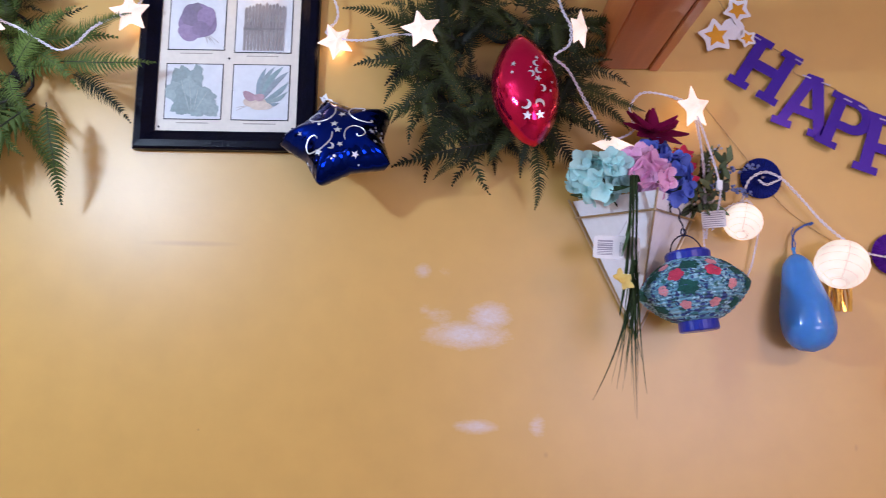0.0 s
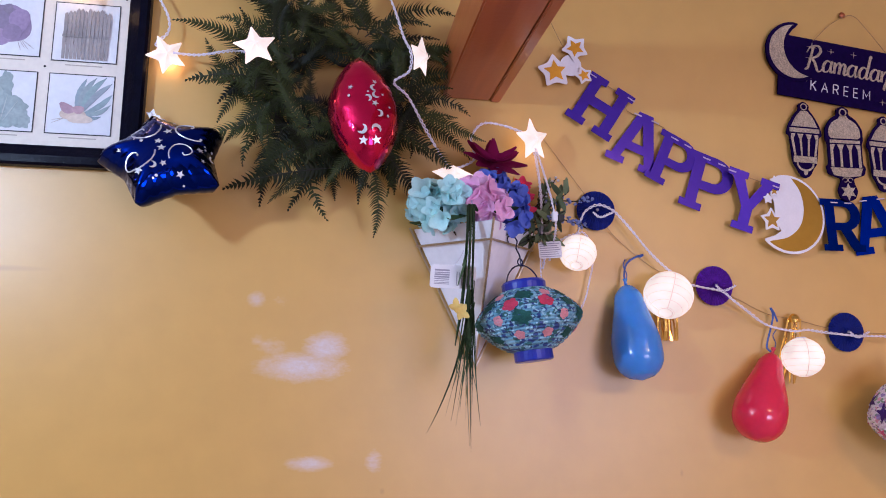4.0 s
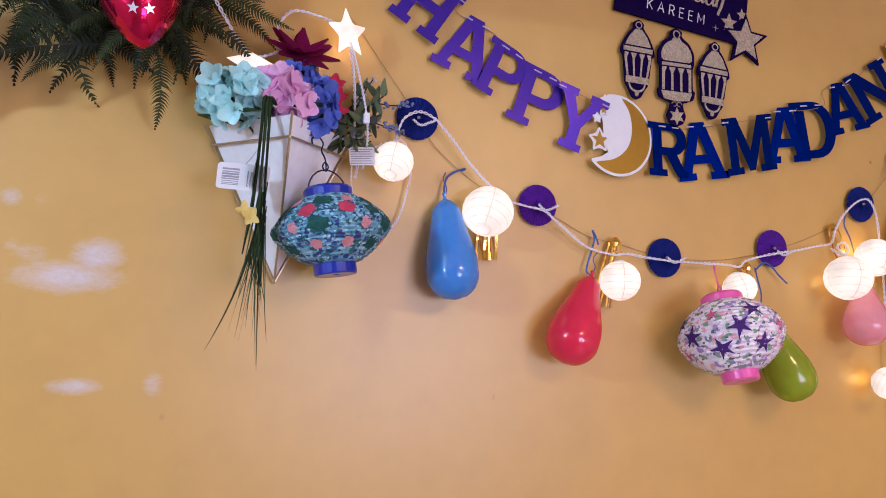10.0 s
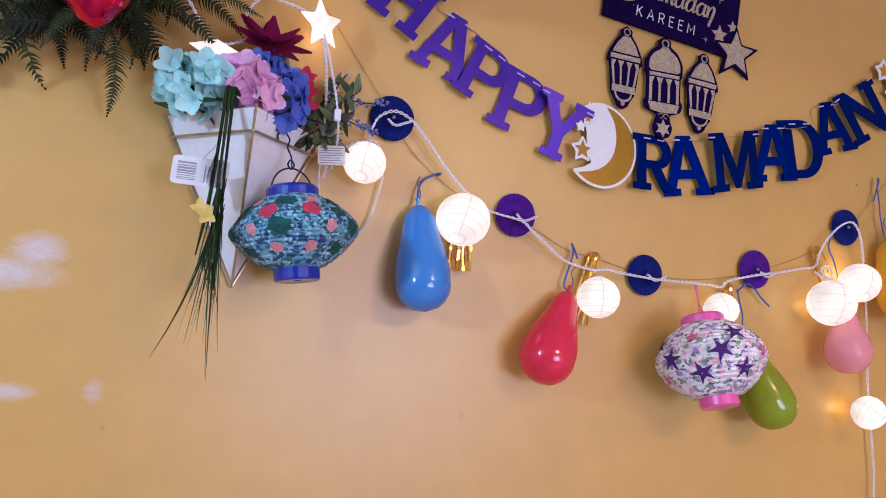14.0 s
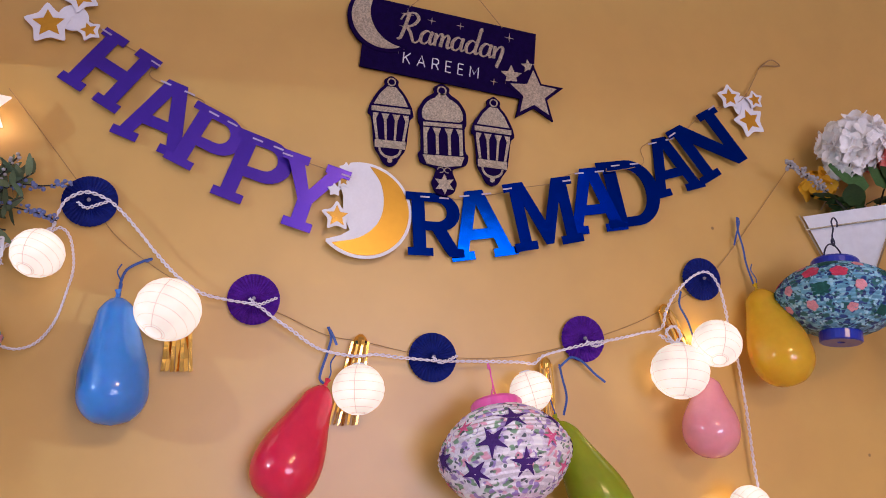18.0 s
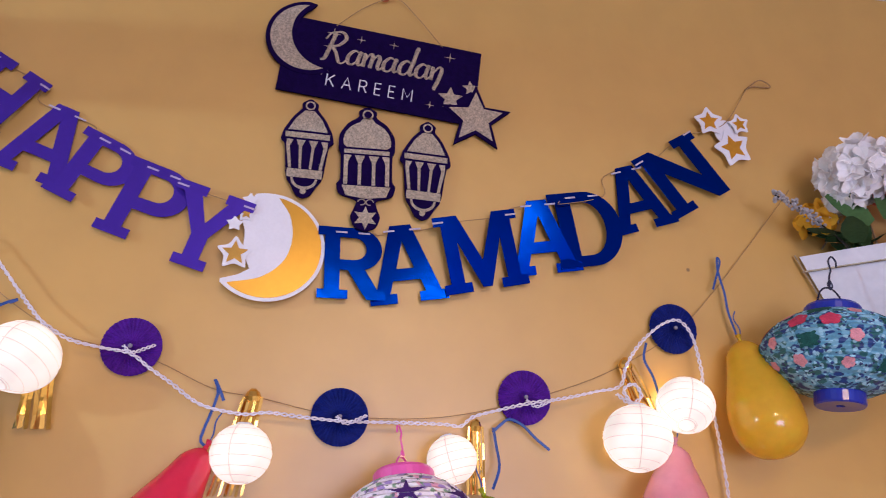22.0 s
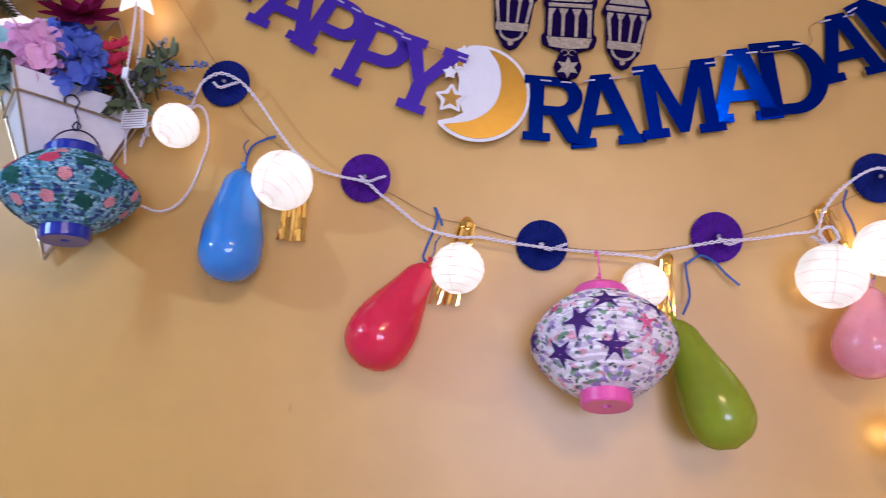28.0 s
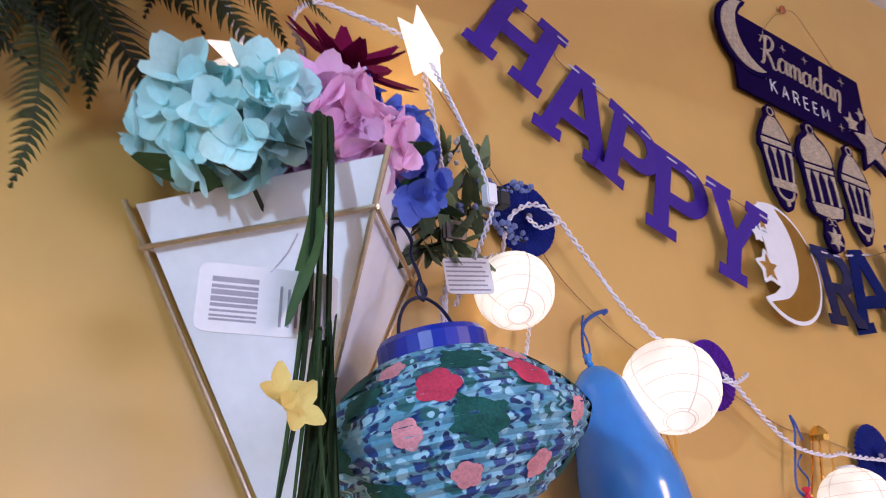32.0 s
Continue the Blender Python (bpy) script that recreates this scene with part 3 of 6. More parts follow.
# ---------------------------------------------------------------- framed vegetable prints
def picture_frame():
    fr = thing("picture_frame", on_wall(-0.066, 2.123, 0.002), "black wooden picture frame with four vegetable prints", "picture frame")
    W, H, B = 0.334, 0.352, 0.036
    for sx, sy, horizontal in ((0, 1, 1), (0, -1, 1), (1, 0, 0), (-1, 0, 0)):
        bm = bmesh.new()
        n = Vector((sx, sy))
        tdir = Vector((-sy, sx))
        half_w, half_l = (H / 2, W / 2) if horizontal else (W / 2, H / 2)
        prof = ((0, 0.0), (0, 0.016), (0.004, 0.021), (0.016, 0.022), (0.024, 0.017), (0.030, 0.013), (B, 0.010), (B, 0.0))
        rows = []
        for e in (-1, 1):
            rows.append([bm.verts.new((*(n * (half_w - d) + tdir * e * (half_l - d)), h)) for d, h in prof])
        for k in range(len(prof) - 1):
            bm.faces.new((rows[0][k], rows[1][k], rows[1][k + 1], rows[0][k + 1]))
        part("frame_rail", bm, "black_wood", fr)
    part("backing", box(-W / 2 + 0.02, -H / 2 + 0.02, 0.001, W / 2 - 0.02, H / 2 - 0.02, 0.004), "black_wood", fr)
    part("mat_board", box(-W / 2 + B - 0.004, -H / 2 + B - 0.004, 0.0045, W / 2 - B + 0.004, H / 2 - B + 0.004, 0.0065), "mat_board", fr)
    for sx in (-1, 1):
        for sy in (-1, 1):
            part("pin", lathe(((0.0022, 0.0066), (0.0018, 0.0076), (0.0004, 0.008)), 8), "ink", fr, m=Matrix.Translation((sx * 0.124, sy * 0.132, 0)))
    part("pin", lathe(((0.0022, 0.0066), (0.0018, 0.0076), (0.0004, 0.008)), 8), "ink", fr)

    def veg(name, pts, colour, k=0):
        key = "wash_%s_%d" % (name, k)
        M[key] = mat(key, tuple(0.66 * c + 0.14 for c in colour), 0.7, 0, 0.16, 24)
        return plate([pts], 0.0003), key

    def blob(x, y, rx, ry, waves, seed, n=36, turn=0.0):
        """A washed patch with an uneven edge. waves: lobes and their depth."""
        out = []
        for j in range(n):
            a = 2 * math.pi * j / n
            f = 1 + sum(d * math.sin(w * a + seed * w) for w, d in waves)
            u, v = rx * f * math.cos(a), ry * f * math.sin(a)
            out.append((x + u * math.cos(turn) - v * math.sin(turn), y + u * math.sin(turn) + v * math.cos(turn)))
        return out

    def blade(x0, y0, x1, y1, w, bow=0.0):
        """A long leaf from foot to tip."""
        a, b = Vector((x0, y0)), Vector((x1, y1))
        d = (b - a).normalized()
        s = Vector((-d.y, d.x))
        mid = [a.lerp(b, t) + s * bow * math.sin(math.pi * t) for t in (0, 0.2, 0.4, 0.6, 0.8, 1)]
        half = (0.35, 0.75, 1.0, 1.0, 0.7, 0.05)
        return [tuple(p - s * w * h) for p, h in zip(mid, half)] + [tuple(p + s * w * h) for p, h in zip(mid[::-1], half[::-1])]

    cells = ((-0.0625, 0.0685, "onion"), (0.0625, 0.0645, "asparagus"), (-0.0625, -0.0645, "lettuce"), (0.0625, -0.0645, "turnip"))
    for cx, cy, kind in cells:
        pr = part("print", box(cx - 0.052, cy - 0.052, 0.0068, cx + 0.052, cy + 0.052, 0.0076), "paper", fr, "small watercolour print on white paper")
        for a, b, c, d in ((-0.0535, -0.0535, 0.0535, -0.052), (-0.0535, 0.052, 0.0535, 0.0535), (-0.0535, -0.052, -0.052, 0.052), (0.052, -0.052, 0.0535, 0.052)):
            part("print_border", box(cx + a, cy + b, 0.0068, cx + c, cy + d, 0.0079), "ink", pr)
        rnd = random.Random(7)
        washes = []
        if kind == "onion":
            washes = [(blob(0.0, 0.002, 0.036, 0.034, ((3, 0.05), (5, 0.02)), 1), (0.17, 0.08, 0.24)), (blob(-0.014, -0.018, 0.022, 0.018, ((3, 0.06),), 2), (0.24, 0.13, 0.32)),
                      (blob(-0.010, 0.014, 0.022, 0.022, ((4, 0.05),), 3), (0.11, 0.05, 0.17)), (blob(0.016, 0.010, 0.017, 0.021, ((3, 0.06),), 4), (0.22, 0.11, 0.30)),
                      (blob(0.006, -0.012, 0.016, 0.014, ((3, 0.05),), 5), (0.15, 0.07, 0.22)), (blob(-0.004, 0.030, 0.008, 0.009, ((3, 0.1),), 6), (0.10, 0.05, 0.14))]
            washes += [(blade(0.016 + 0.003 * k, -0.026, 0.022 + 0.007 * k, -0.044 + 0.004 * (k % 2), 0.0005), (0.30, 0.24, 0.22)) for k in range(4)]
        elif kind == "asparagus":
            for row, (y0, y1) in enumerate(((-0.049, 0.012), (-0.006, 0.044))):
                for k in range(12):
                    x = -0.035 + k * 0.0064 + 0.001 * row
                    top = y1 + rnd.uniform(-0.005, 0.003) - 0.00016 * (k - 5.5) ** 2
                    w = 0.0031
                    g = rnd.uniform(-0.03, 0.04)
                    washes.append(([(x - w * 0.8, y0), (x + w * 0.8, y0), (x + w, top - 0.014), (x + w * 0.9, top - 0.004), (x, top), (x - w * 0.9, top - 0.004), (x - w, top - 0.014)], (0.24 + g - 0.06 * row, 0.20 + g - 0.05 * row, 0.19 + g - 0.04 * row)))
            washes += [([(-0.038, -0.010), (0.038, -0.010), (0.038, -0.006), (-0.038, -0.006)], (0.12, 0.10, 0.10))]
        elif kind == "lettuce":
            for k, (x, y, rx, ry, turn) in enumerate(((-0.020, 0.020, 0.020, 0.030, 0.4), (0.002, 0.024, 0.014, 0.026, -0.2), (-0.030, -0.004, 0.018, 0.026, 0.9), (-0.006, -0.004, 0.030, 0.026, 0.2), (0.016, -0.012, 0.026, 0.022, -0.5), (0.030, -0.030, 0.020, 0.016, -0.6), (-0.014, -0.028, 0.026, 0.016, 0.3), (0.012, -0.036, 0.018, 0.012, 0.0), (-0.008, 0.008, 0.012, 0.020, 0.3))):
                g = 0.05 * (k % 3) - 0.03
                washes.append((blob(x, y, rx, ry, ((7, 0.07), (11, 0.05), (3, 0.06)), k, 44, turn), (0.20 + g, 0.30 + g, 0.29 + g)))
            washes += [(blade(-0.006 + 0.004 * k, -0.036, -0.026 + 0.018 * k, 0.026 - 0.008 * k, 0.0008), (0.38, 0.46, 0.42)) for k in range(4)]
        else:
            for k, (x0, y0, x1, y1, w, bow) in enumerate(((-0.006, -0.010, 0.008, 0.047, 0.0045, 0.004), (-0.002, -0.010, 0.024, 0.049, 0.0050, 0.006), (0.002, -0.012, 0.040, 0.050, 0.0055, 0.006), (0.004, -0.014, 0.050, 0.040, 0.0052, 0.004), (0.008, -0.016, 0.051, 0.020, 0.0050, -0.004), (0.008, -0.018, 0.050, 0.002, 0.0040, -0.006), (0.004, -0.016, 0.036, -0.020, 0.0035, -0.006))):
                washes.append((blade(x0, y0, x1, y1, w, bow), (0.16 + 0.03 * (k % 2), 0.26 + 0.02 * (k % 3), 0.30)))
            washes += [(blob(-0.010, -0.018, 0.020, 0.012, ((2, 0.08), (3, 0.05)), 1), (0.66, 0.50, 0.36)), (blob(-0.020, -0.008, 0.014, 0.008, ((3, 0.10),), 2, 30, -0.5), (0.38, 0.18, 0.24)), (blob(0.002, -0.026, 0.020, 0.008, ((3, 0.06),), 3), (0.72, 0.58, 0.44)), (blob(-0.002, -0.010, 0.010, 0.007, ((3, 0.08),), 4), (0.46, 0.24, 0.28))]
            washes += [(blade(-0.024, -0.026, -0.044, -0.036 + 0.006 * k, 0.0005), (0.46, 0.38, 0.32)) for k in range(2)]
        for k, (pts, col) in enumerate(washes):
            me, key = veg(kind, [(cx + x, cy + y) for x, y in pts], col, k)
            part("watercolour", me, key, pr, m=Matrix.Translation((0, 0, 0.0078 + 0.00012 * k)))
        part("caption", box(cx - 0.030, cy - 0.0605, 0.0066, cx + 0.030, cy - 0.0585, 0.0069), M.setdefault("caption", mat("caption_grey", (0.42, 0.38, 0.32), 0.8)), pr)
    part("hanger", tube(spline([(0.004, H / 2 - 0.002, 0.008), (0.006, H / 2 + 0.010, 0.010), (0.010, H / 2 + 0.012, 0.010), (0.012, H / 2 - 0.002, 0.008)], 5), 0.0022), "ink", fr)


picture_frame()


# ---------------------------------------------------------------- fern wreaths
def frond_mesh(length, width, bend, droop, n, seed, material):
    """A comb-like frond along local x that curves sideways by bend degrees and droops towards the wall."""
    rnd = random.Random(seed)
    bm = bmesh.new()
    spine, p, step = [], Vector((0, 0, 0)), length / n
    for i in range(n + 1):
        t = i / n
        spine.append(p.copy())
        a = radians(bend) * t ** 1.5
        up = 0.30 * (1 - t) - droop * t * 2.2
        p = p + Vector((math.cos(a), math.sin(a), up)).normalized() * step
    tube(spine, 0.0013, 4, bm, lambda t: 1.0 - 0.75 * t)
    rib_faces = len(bm.faces)
    for i in range(2, n + 1):
        t = i / n
        w = width * 1.22 * min(1.0, 0.30 + t * 3.0) * max(0.05, 1 - max(0, t - 0.30) / 0.72) ** 0.85 * rnd.uniform(0.86, 1.08)
        d = (spine[i] - spine[i - 1]).normalized()
        flat = Vector((-d.y, d.x, 0)).normalized()
        for s in (-1, 1):
            if rnd.random() < 0.03:
                continue
            out = (flat * s * 0.95 + d * rnd.uniform(0.34, 0.52)).normalized()
            sag = Vector((0, 0, -w * rnd.uniform(0.04, 0.26)))
            half = step * 0.47
            q = spine[i] + d * rnd.uniform(-0.0008, 0.0008)
            mid = q + out * w * 0.5 + sag * 0.25
            tip = q + out * w + sag + d * w * 0.24
            v = [bm.verts.new(c) for c in (q - d * half, q + d * half, mid - d * half * 0.66, mid + Vector((0, 0, 0.0014)), mid + d * half * 0.66, tip)]
            bm.faces.new((v[0], v[3], v[2]))
            bm.faces.new((v[0], v[1], v[3]))
            bm.faces.new((v[1], v[4], v[3]))
            bm.faces.new((v[2], v[3], v[5]))
            bm.faces.new((v[3], v[4], v[5]))
    bm.faces.ensure_lookup_table()
    for f in bm.faces[:rib_faces]:
        f.material_index = 1
    me = mesh_of(bm, "frond")
    me.materials.append(M[material])
    me.materials.append(M["stem"])
    return me, spine[-1].xy


FROND_KINDS = ((0.22, 0.034, 42, 0.16, 27), (0.20, 0.031, 24, 0.30, 25), (0.25, 0.036, 34, 0.22, 30), (0.17, 0.030, 62, 0.10, 22), (0.21, 0.033, 18, 0.42, 26), (0.16, 0.027, 38, 0.05, 21))


def frond_set(material):
    """Fronds that curve to the one and to the other side."""
    return [[frond_mesh(L, w, s * b, dr, n, 7 * k + s, material) for k, (L, w, b, dr, n) in enumerate(FROND_KINDS)] for s in (-1, 1)]


def fern_wreath(x, z, seed, label, material, n_out, n_in, reach, long_ones):
    """Fronds tucked all round into a ring of twigs. long_ones: foot and tip of the fronds that stand out, on the wall."""
    rnd = random.Random(seed)
    kinds = frond_set(material)
    w = thing("fern_wreath", on_wall(x, z, 0.0), label, "wreath", "fern wreaths")
    ring = bmesh.new()
    for k in range(9):
        ph, rr = rnd.uniform(0, 6.28), rnd.uniform(0.075, 0.112)
        pts = []
        for j in range(41):
            a = 2 * math.pi * j / 40
            pts.append(((rr + 0.010 * math.sin(5 * a + ph)) * math.cos(a), (rr + 0.010 * math.cos(4 * a + ph)) * math.sin(a), 0.022 + 0.012 * math.sin(6 * a + ph * 2)))
        tube(pts, 0.0034, 5, ring)
    part("twig_ring", ring, "twig", w, "ring of dark twisted vine twigs")

    def put(px, py, off, a, tilt, roll, s, k):
        hang = -1 if math.cos(radians(a)) > 0 else 1
        side = hang if rnd.random() < 0.78 else -hang
        me, tip = kinds[0 if side < 0 else 1][k]
        turn = a - math.degrees(math.atan2(tip.y, tip.x))
        part("frond", me, None, w, m=Matrix.Translation((px, py, off)) @ rot(turn) @ Matrix.Rotation(radians(-tilt), 4, "Y") @ Matrix.Rotation(radians(roll), 4, "X") @ Matrix.Scale(s, 4))

    for x0, z0, x1, z1 in long_ones:
        d = Vector((x1 - x0, z1 - z0))
        k = rnd.choice((0, 1, 2, 4))
        put(x0 - x, z0 - z, rnd.uniform(0.05, 0.085), math.degrees(math.atan2(d.y, d.x)), rnd.uniform(0, 10), rnd.uniform(-25, 25), d.length / kinds[1][k][1].length, k)
    for k in range(n_out):
        a = 360 / n_out * k + rnd.uniform(-12, 12)
        r0 = rnd.uniform(0.06, 0.115)
        put(r0 * math.cos(radians(a)), r0 * math.sin(radians(a)), rnd.uniform(0.025, 0.08), a + rnd.uniform(-62, 62), rnd.uniform(-4, 18), rnd.uniform(-30, 30), rnd.uniform(0.62, 0.95) * reach, rnd.randrange(6))
    for k in range(n_in):
        a, r0 = rnd.uniform(0, 360), rnd.uniform(0.050, 0.15)
        put(r0 * math.cos(radians(a)), r0 * math.sin(radians(a)), rnd.uniform(0.03, 0.10), a + rnd.choice((-1, 1)) * rnd.uniform(55, 125), rnd.uniform(-5, 24), rnd.uniform(-40, 40), rnd.uniform(0.45, 0.75) * reach, rnd.randrange(6))
    return w


fern_wreath(-0.535, 2.110, 3, "round wreath of olive green fern fronds beside the picture frame", "fern", 38, 40, 1.0,
            ((-0.40, 2.03, -0.685, 1.825), (-0.395, 2.00, -0.555, 1.79), (-0.385, 2.01, -0.60, 1.82), (-0.36, 2.01, -0.335, 1.84), (-0.47, 1.97, -0.745, 1.865), (-0.33, 2.07, -0.215, 1.98), (-0.35, 2.09, -0.19, 2.09),
             (-0.66, 2.02, -0.905, 2.07), (-0.66, 2.06, -0.885, 2.125), (-0.62, 2.16, -0.875, 2.165), (-0.57, 2.22, -0.85, 2.21), (-0.62, 2.24, -0.765, 2.275), (-0.41, 2.24, -0.255, 2.24), (-0.47, 2.27, -0.57, 2.37), (-0.44, 2.28, -0.40, 2.40), (-0.34, 2.12, -0.23, 2.18)))
fern_wreath(0.420, 2.095, 11, "round wreath of dark green fern fronds on the wall", "dark_fern", 46, 105, 0.86,
            ((0.43, 1.955, 0.255, 1.90), (0.495, 1.95, 0.50, 1.84), (0.36, 2.09, 0.18, 2.095), (0.31, 2.07, 0.245, 1.995), (0.42, 2.00, 0.30, 1.93), (0.36, 2.20, 0.21, 2.28), (0.33, 2.17, 0.225, 2.195), (0.50, 2.22, 0.63, 2.235), (0.45, 2.23, 0.41, 2.35), (0.55, 2.04, 0.665, 1.995), (0.56, 2.09, 0.66, 2.06), (0.53, 2.02, 0.635, 1.945), (0.50, 2.00, 0.60, 1.90), (0.56, 2.06, 0.69, 2.02), (0.55, 2.13, 0.67, 2.12), (0.39, 1.94, 0.325, 1.885)))


# ---------------------------------------------------------------- foil balloons
def foil_balloon(name, outline, puff, material, m, label, seed, print_spots, tail=True, crease=0.0):
    """A pillow of two welded sheets cut to an outline, with puckered rims, printed moons, stars and swirls."""
    ob = thing(name, m, label, "balloon", "foil balloons")
    rnd = random.Random(seed)
    bm = bmesh.new()
    n = len(outline)
    rings = 9
    top, bot = [], []
    R = max(Vector(p).length for p in outline)

    def height(p, f):
        return puff * (1 - f ** 2.6) ** 0.62

    for k in range(rings + 1):
        f = k / rings
        ra, rb = [], []
        for i, p in enumerate(outline):
            pk = 0.0016 * math.sin(i * 2.1) * f ** 3
            q = Vector(p) * f
            h = height(q, f) + (pk if f > 0.5 else 0) + crease * math.sin(q.y * 210 + 3 * math.sin(q.x * 60)) * (1 - f ** 4)
            ra.append((q.x, q.y, h))
            rb.append((q.x, q.y, -h * 0.9))
        top.append([bm.verts.new(v) for v in ra])
        if k < rings:
            bot.append([bm.verts.new(v) for v in rb])
        else:
            bot.append(top[-1])
    for side in (top, bot):
        for a, b in zip(side, side[1:]):
            for i in range(n):
                j = (i + 1) % n
                bm.faces.new((a[i], a[j], b[j], b[i]))
    bmesh.ops.remove_doubles(bm, verts=bm.verts, dist=0.00005)
    body = part("foil_body", bm, material, ob, smooth=True)

    def surf(x, y):
        ang = math.atan2(y, x)
        best = min(outline, key=lambda p: abs(math.atan2(math.sin(math.atan2(p[1], p[0]) - ang), math.cos(math.atan2(p[1], p[0]) - ang))))
        f = min(math.hypot(x, y) / max(math.hypot(*best), 1e-6), 0.98)
        return height(None, f) + 0.0012

    for kind, x, y, s, a in print_spots:
        z = surf(x, y)
        e = 0.004
        nx = Vector((-(surf(x + e, y) - surf(x - e, y)) / (2 * e), -(surf(x, y + e) - surf(x, y - e)) / (2 * e), 1)).normalized()
        mm = Matrix.Translation((x, y, z)) @ nx.to_track_quat("Z", "Y").to_matrix().to_4x4() @ rot(a)
        if kind == "star":
            geo = plate([star_pts(s, 0.42)], 0.0003)
        elif kind == "dot":
            geo = plate([circle_pts(s, 12)], 0.0003)
        elif kind == "moon":
            geo = plate([[(s * math.cos(radians(t)), s * math.sin(radians(t))) for t in range(60, 301, 20)] + [(0.45 * s + 0.75 * s * math.cos(radians(t)), 0.75 * s * math.sin(radians(t))) for t in range(270, 89, -20)]], 0.0003)
        else:
            pts = [(x + s * 0.14 * t * math.cos(t * 0.95 + a), y + s * 0.14 * t * math.sin(t * 0.95 + a)) for t in (0.8 + 0.33 * k for k in range(20))]
            geo = tube([(u, v, surf(u, v) - 0.0006) for u, v in pts], s * 0.045, 4)
            mm = Matrix.Identity(4)
        part("printed_" + ("swirl" if kind == "swirl" else kind), geo, "silver_print", ob, m=mm)
    if not tail:
        return ob
    tip = max(outline, key=lambda p: p[1])
    bm = bmesh.new()
    rows = []
    for k in range(7):
        u = k / 6
        rows.append([bm.verts.new((tip[0] + (w - 0.5) * 0.016 + 0.003 * math.sin(4 * u + w), tip[1] - 0.004 + 0.032 * u, 0.004 * math.sin(9 * u + 5 * w))) for w in (0, 0.33, 0.66, 1)])
    for a, c in zip(rows, rows[1:]):
        for k in range(3):
            bm.faces.new((a[k], a[k + 1], c[k + 1], c[k]))
    part("valve_tail", bm, "clear", ob, "crumpled clear plastic tail")
    return ob


def foil_star(r, inner):
    pts = star_pts(r, inner, 5, 90)
    out = []
    for i in range(10):
        a, b = Vector(pts[i]), Vector(pts[(i + 1) % 10])
        for k in range(5):
            out.append(a.lerp(b, k / 5))
    return [tuple(p) for p in round_pts([tuple(p) for p in out], 0.3, 1)]


def spots(seed, n, r, swirl=3, curl=0.026):
    """Prints for a foil balloon: kind, place, size and turn. Swirls stand in a ring, the rest is scattered between them."""
    rnd = random.Random(seed)
    out, used = [], []
    for k in range(swirl):
        a = 6.283 * k / swirl + 0.5
        x, y = 0.66 * r * math.cos(a), 0.52 * r * math.sin(a)
        used.append((x, y, 0.6 * curl))
        out.append(("swirl", x, y, curl * rnd.uniform(0.8, 1.1), rnd.uniform(0, 6.28)))
    for k in range(n * 8):
        a, d = rnd.uniform(0, 6.28), r * math.sqrt(rnd.random())
        x, y = d * math.cos(a), d * math.sin(a)
        kind = rnd.choice(("star", "dot", "star", "dot", "moon"))
        s = {"star": rnd.uniform(0.004, 0.008), "dot": rnd.uniform(0.0014, 0.0028), "moon": 0.006}[kind]
        if all(math.hypot(x - u, y - v) > s + w + 0.001 for u, v, w in used):
            used.append((x, y, s))
            out.append((kind, x, y, s, rnd.uniform(0, 360)))
        if len(out) >= n:
            break
    return out


def facing(cx, cy, cz, n, up_roll):
    """Pose whose local z looks along n."""
    return Matrix.Translation((cx, cy, cz)) @ Vector(n).to_track_quat("Z", "Y").to_matrix().to_4x4() @ rot(up_roll)


def almond(h, w, n=22, power=1.0):
    """Outline with a point above and below."""
    out = []
    for k in range(2 * n):
        t = k / n
        y = h - 2 * h * t if t <= 1 else -h + 2 * h * (t - 1)
        x = w * max(0.0, math.cos(math.pi / 2 * y / h)) ** power * (-1 if t <= 1 else 1)
        out.append((x, y))
    return out


foil_balloon("star_balloon", foil_star(0.107, 0.68), 0.044, "navy_foil", facing(0.163, 1.305, 1.946, (-0.01, -0.85, 0.56), 22), "shiny dark blue star-shaped foil balloon with silver moons and swirls", 5, spots(5, 34, 0.078, 4, 0.030))
foil_balloon("pointed_balloon", almond(0.106, 0.056, 22, 0.66), 0.048, "red_foil", facing(0.472, 1.245, 2.022, (0.05, -1.0, 0.25), 6), "shiny magenta-red pointed foil balloon before the fern wreath", 8, spots(9, 12, 0.044, 0) + [("moon", -0.011, -0.052, 0.008, 200), ("moon", 0.011, -0.052, 0.008, 200), ("star", -0.010, -0.068, 0.008, 0), ("star", 0.010, -0.068, 0.008, 0)], False, 0.0004)
foil_balloon("pointed_balloon", almond(0.112, 0.070, 22, 1.15), 0.050, "silver_foil", facing(-0.545, 1.295, 2.100, (0.15, -1.0, 0.15), 3), "shiny silver pointed foil balloon before the fern wreath", 13, spots(4, 36, 0.056, 6, 0.020), False, 0.0012)


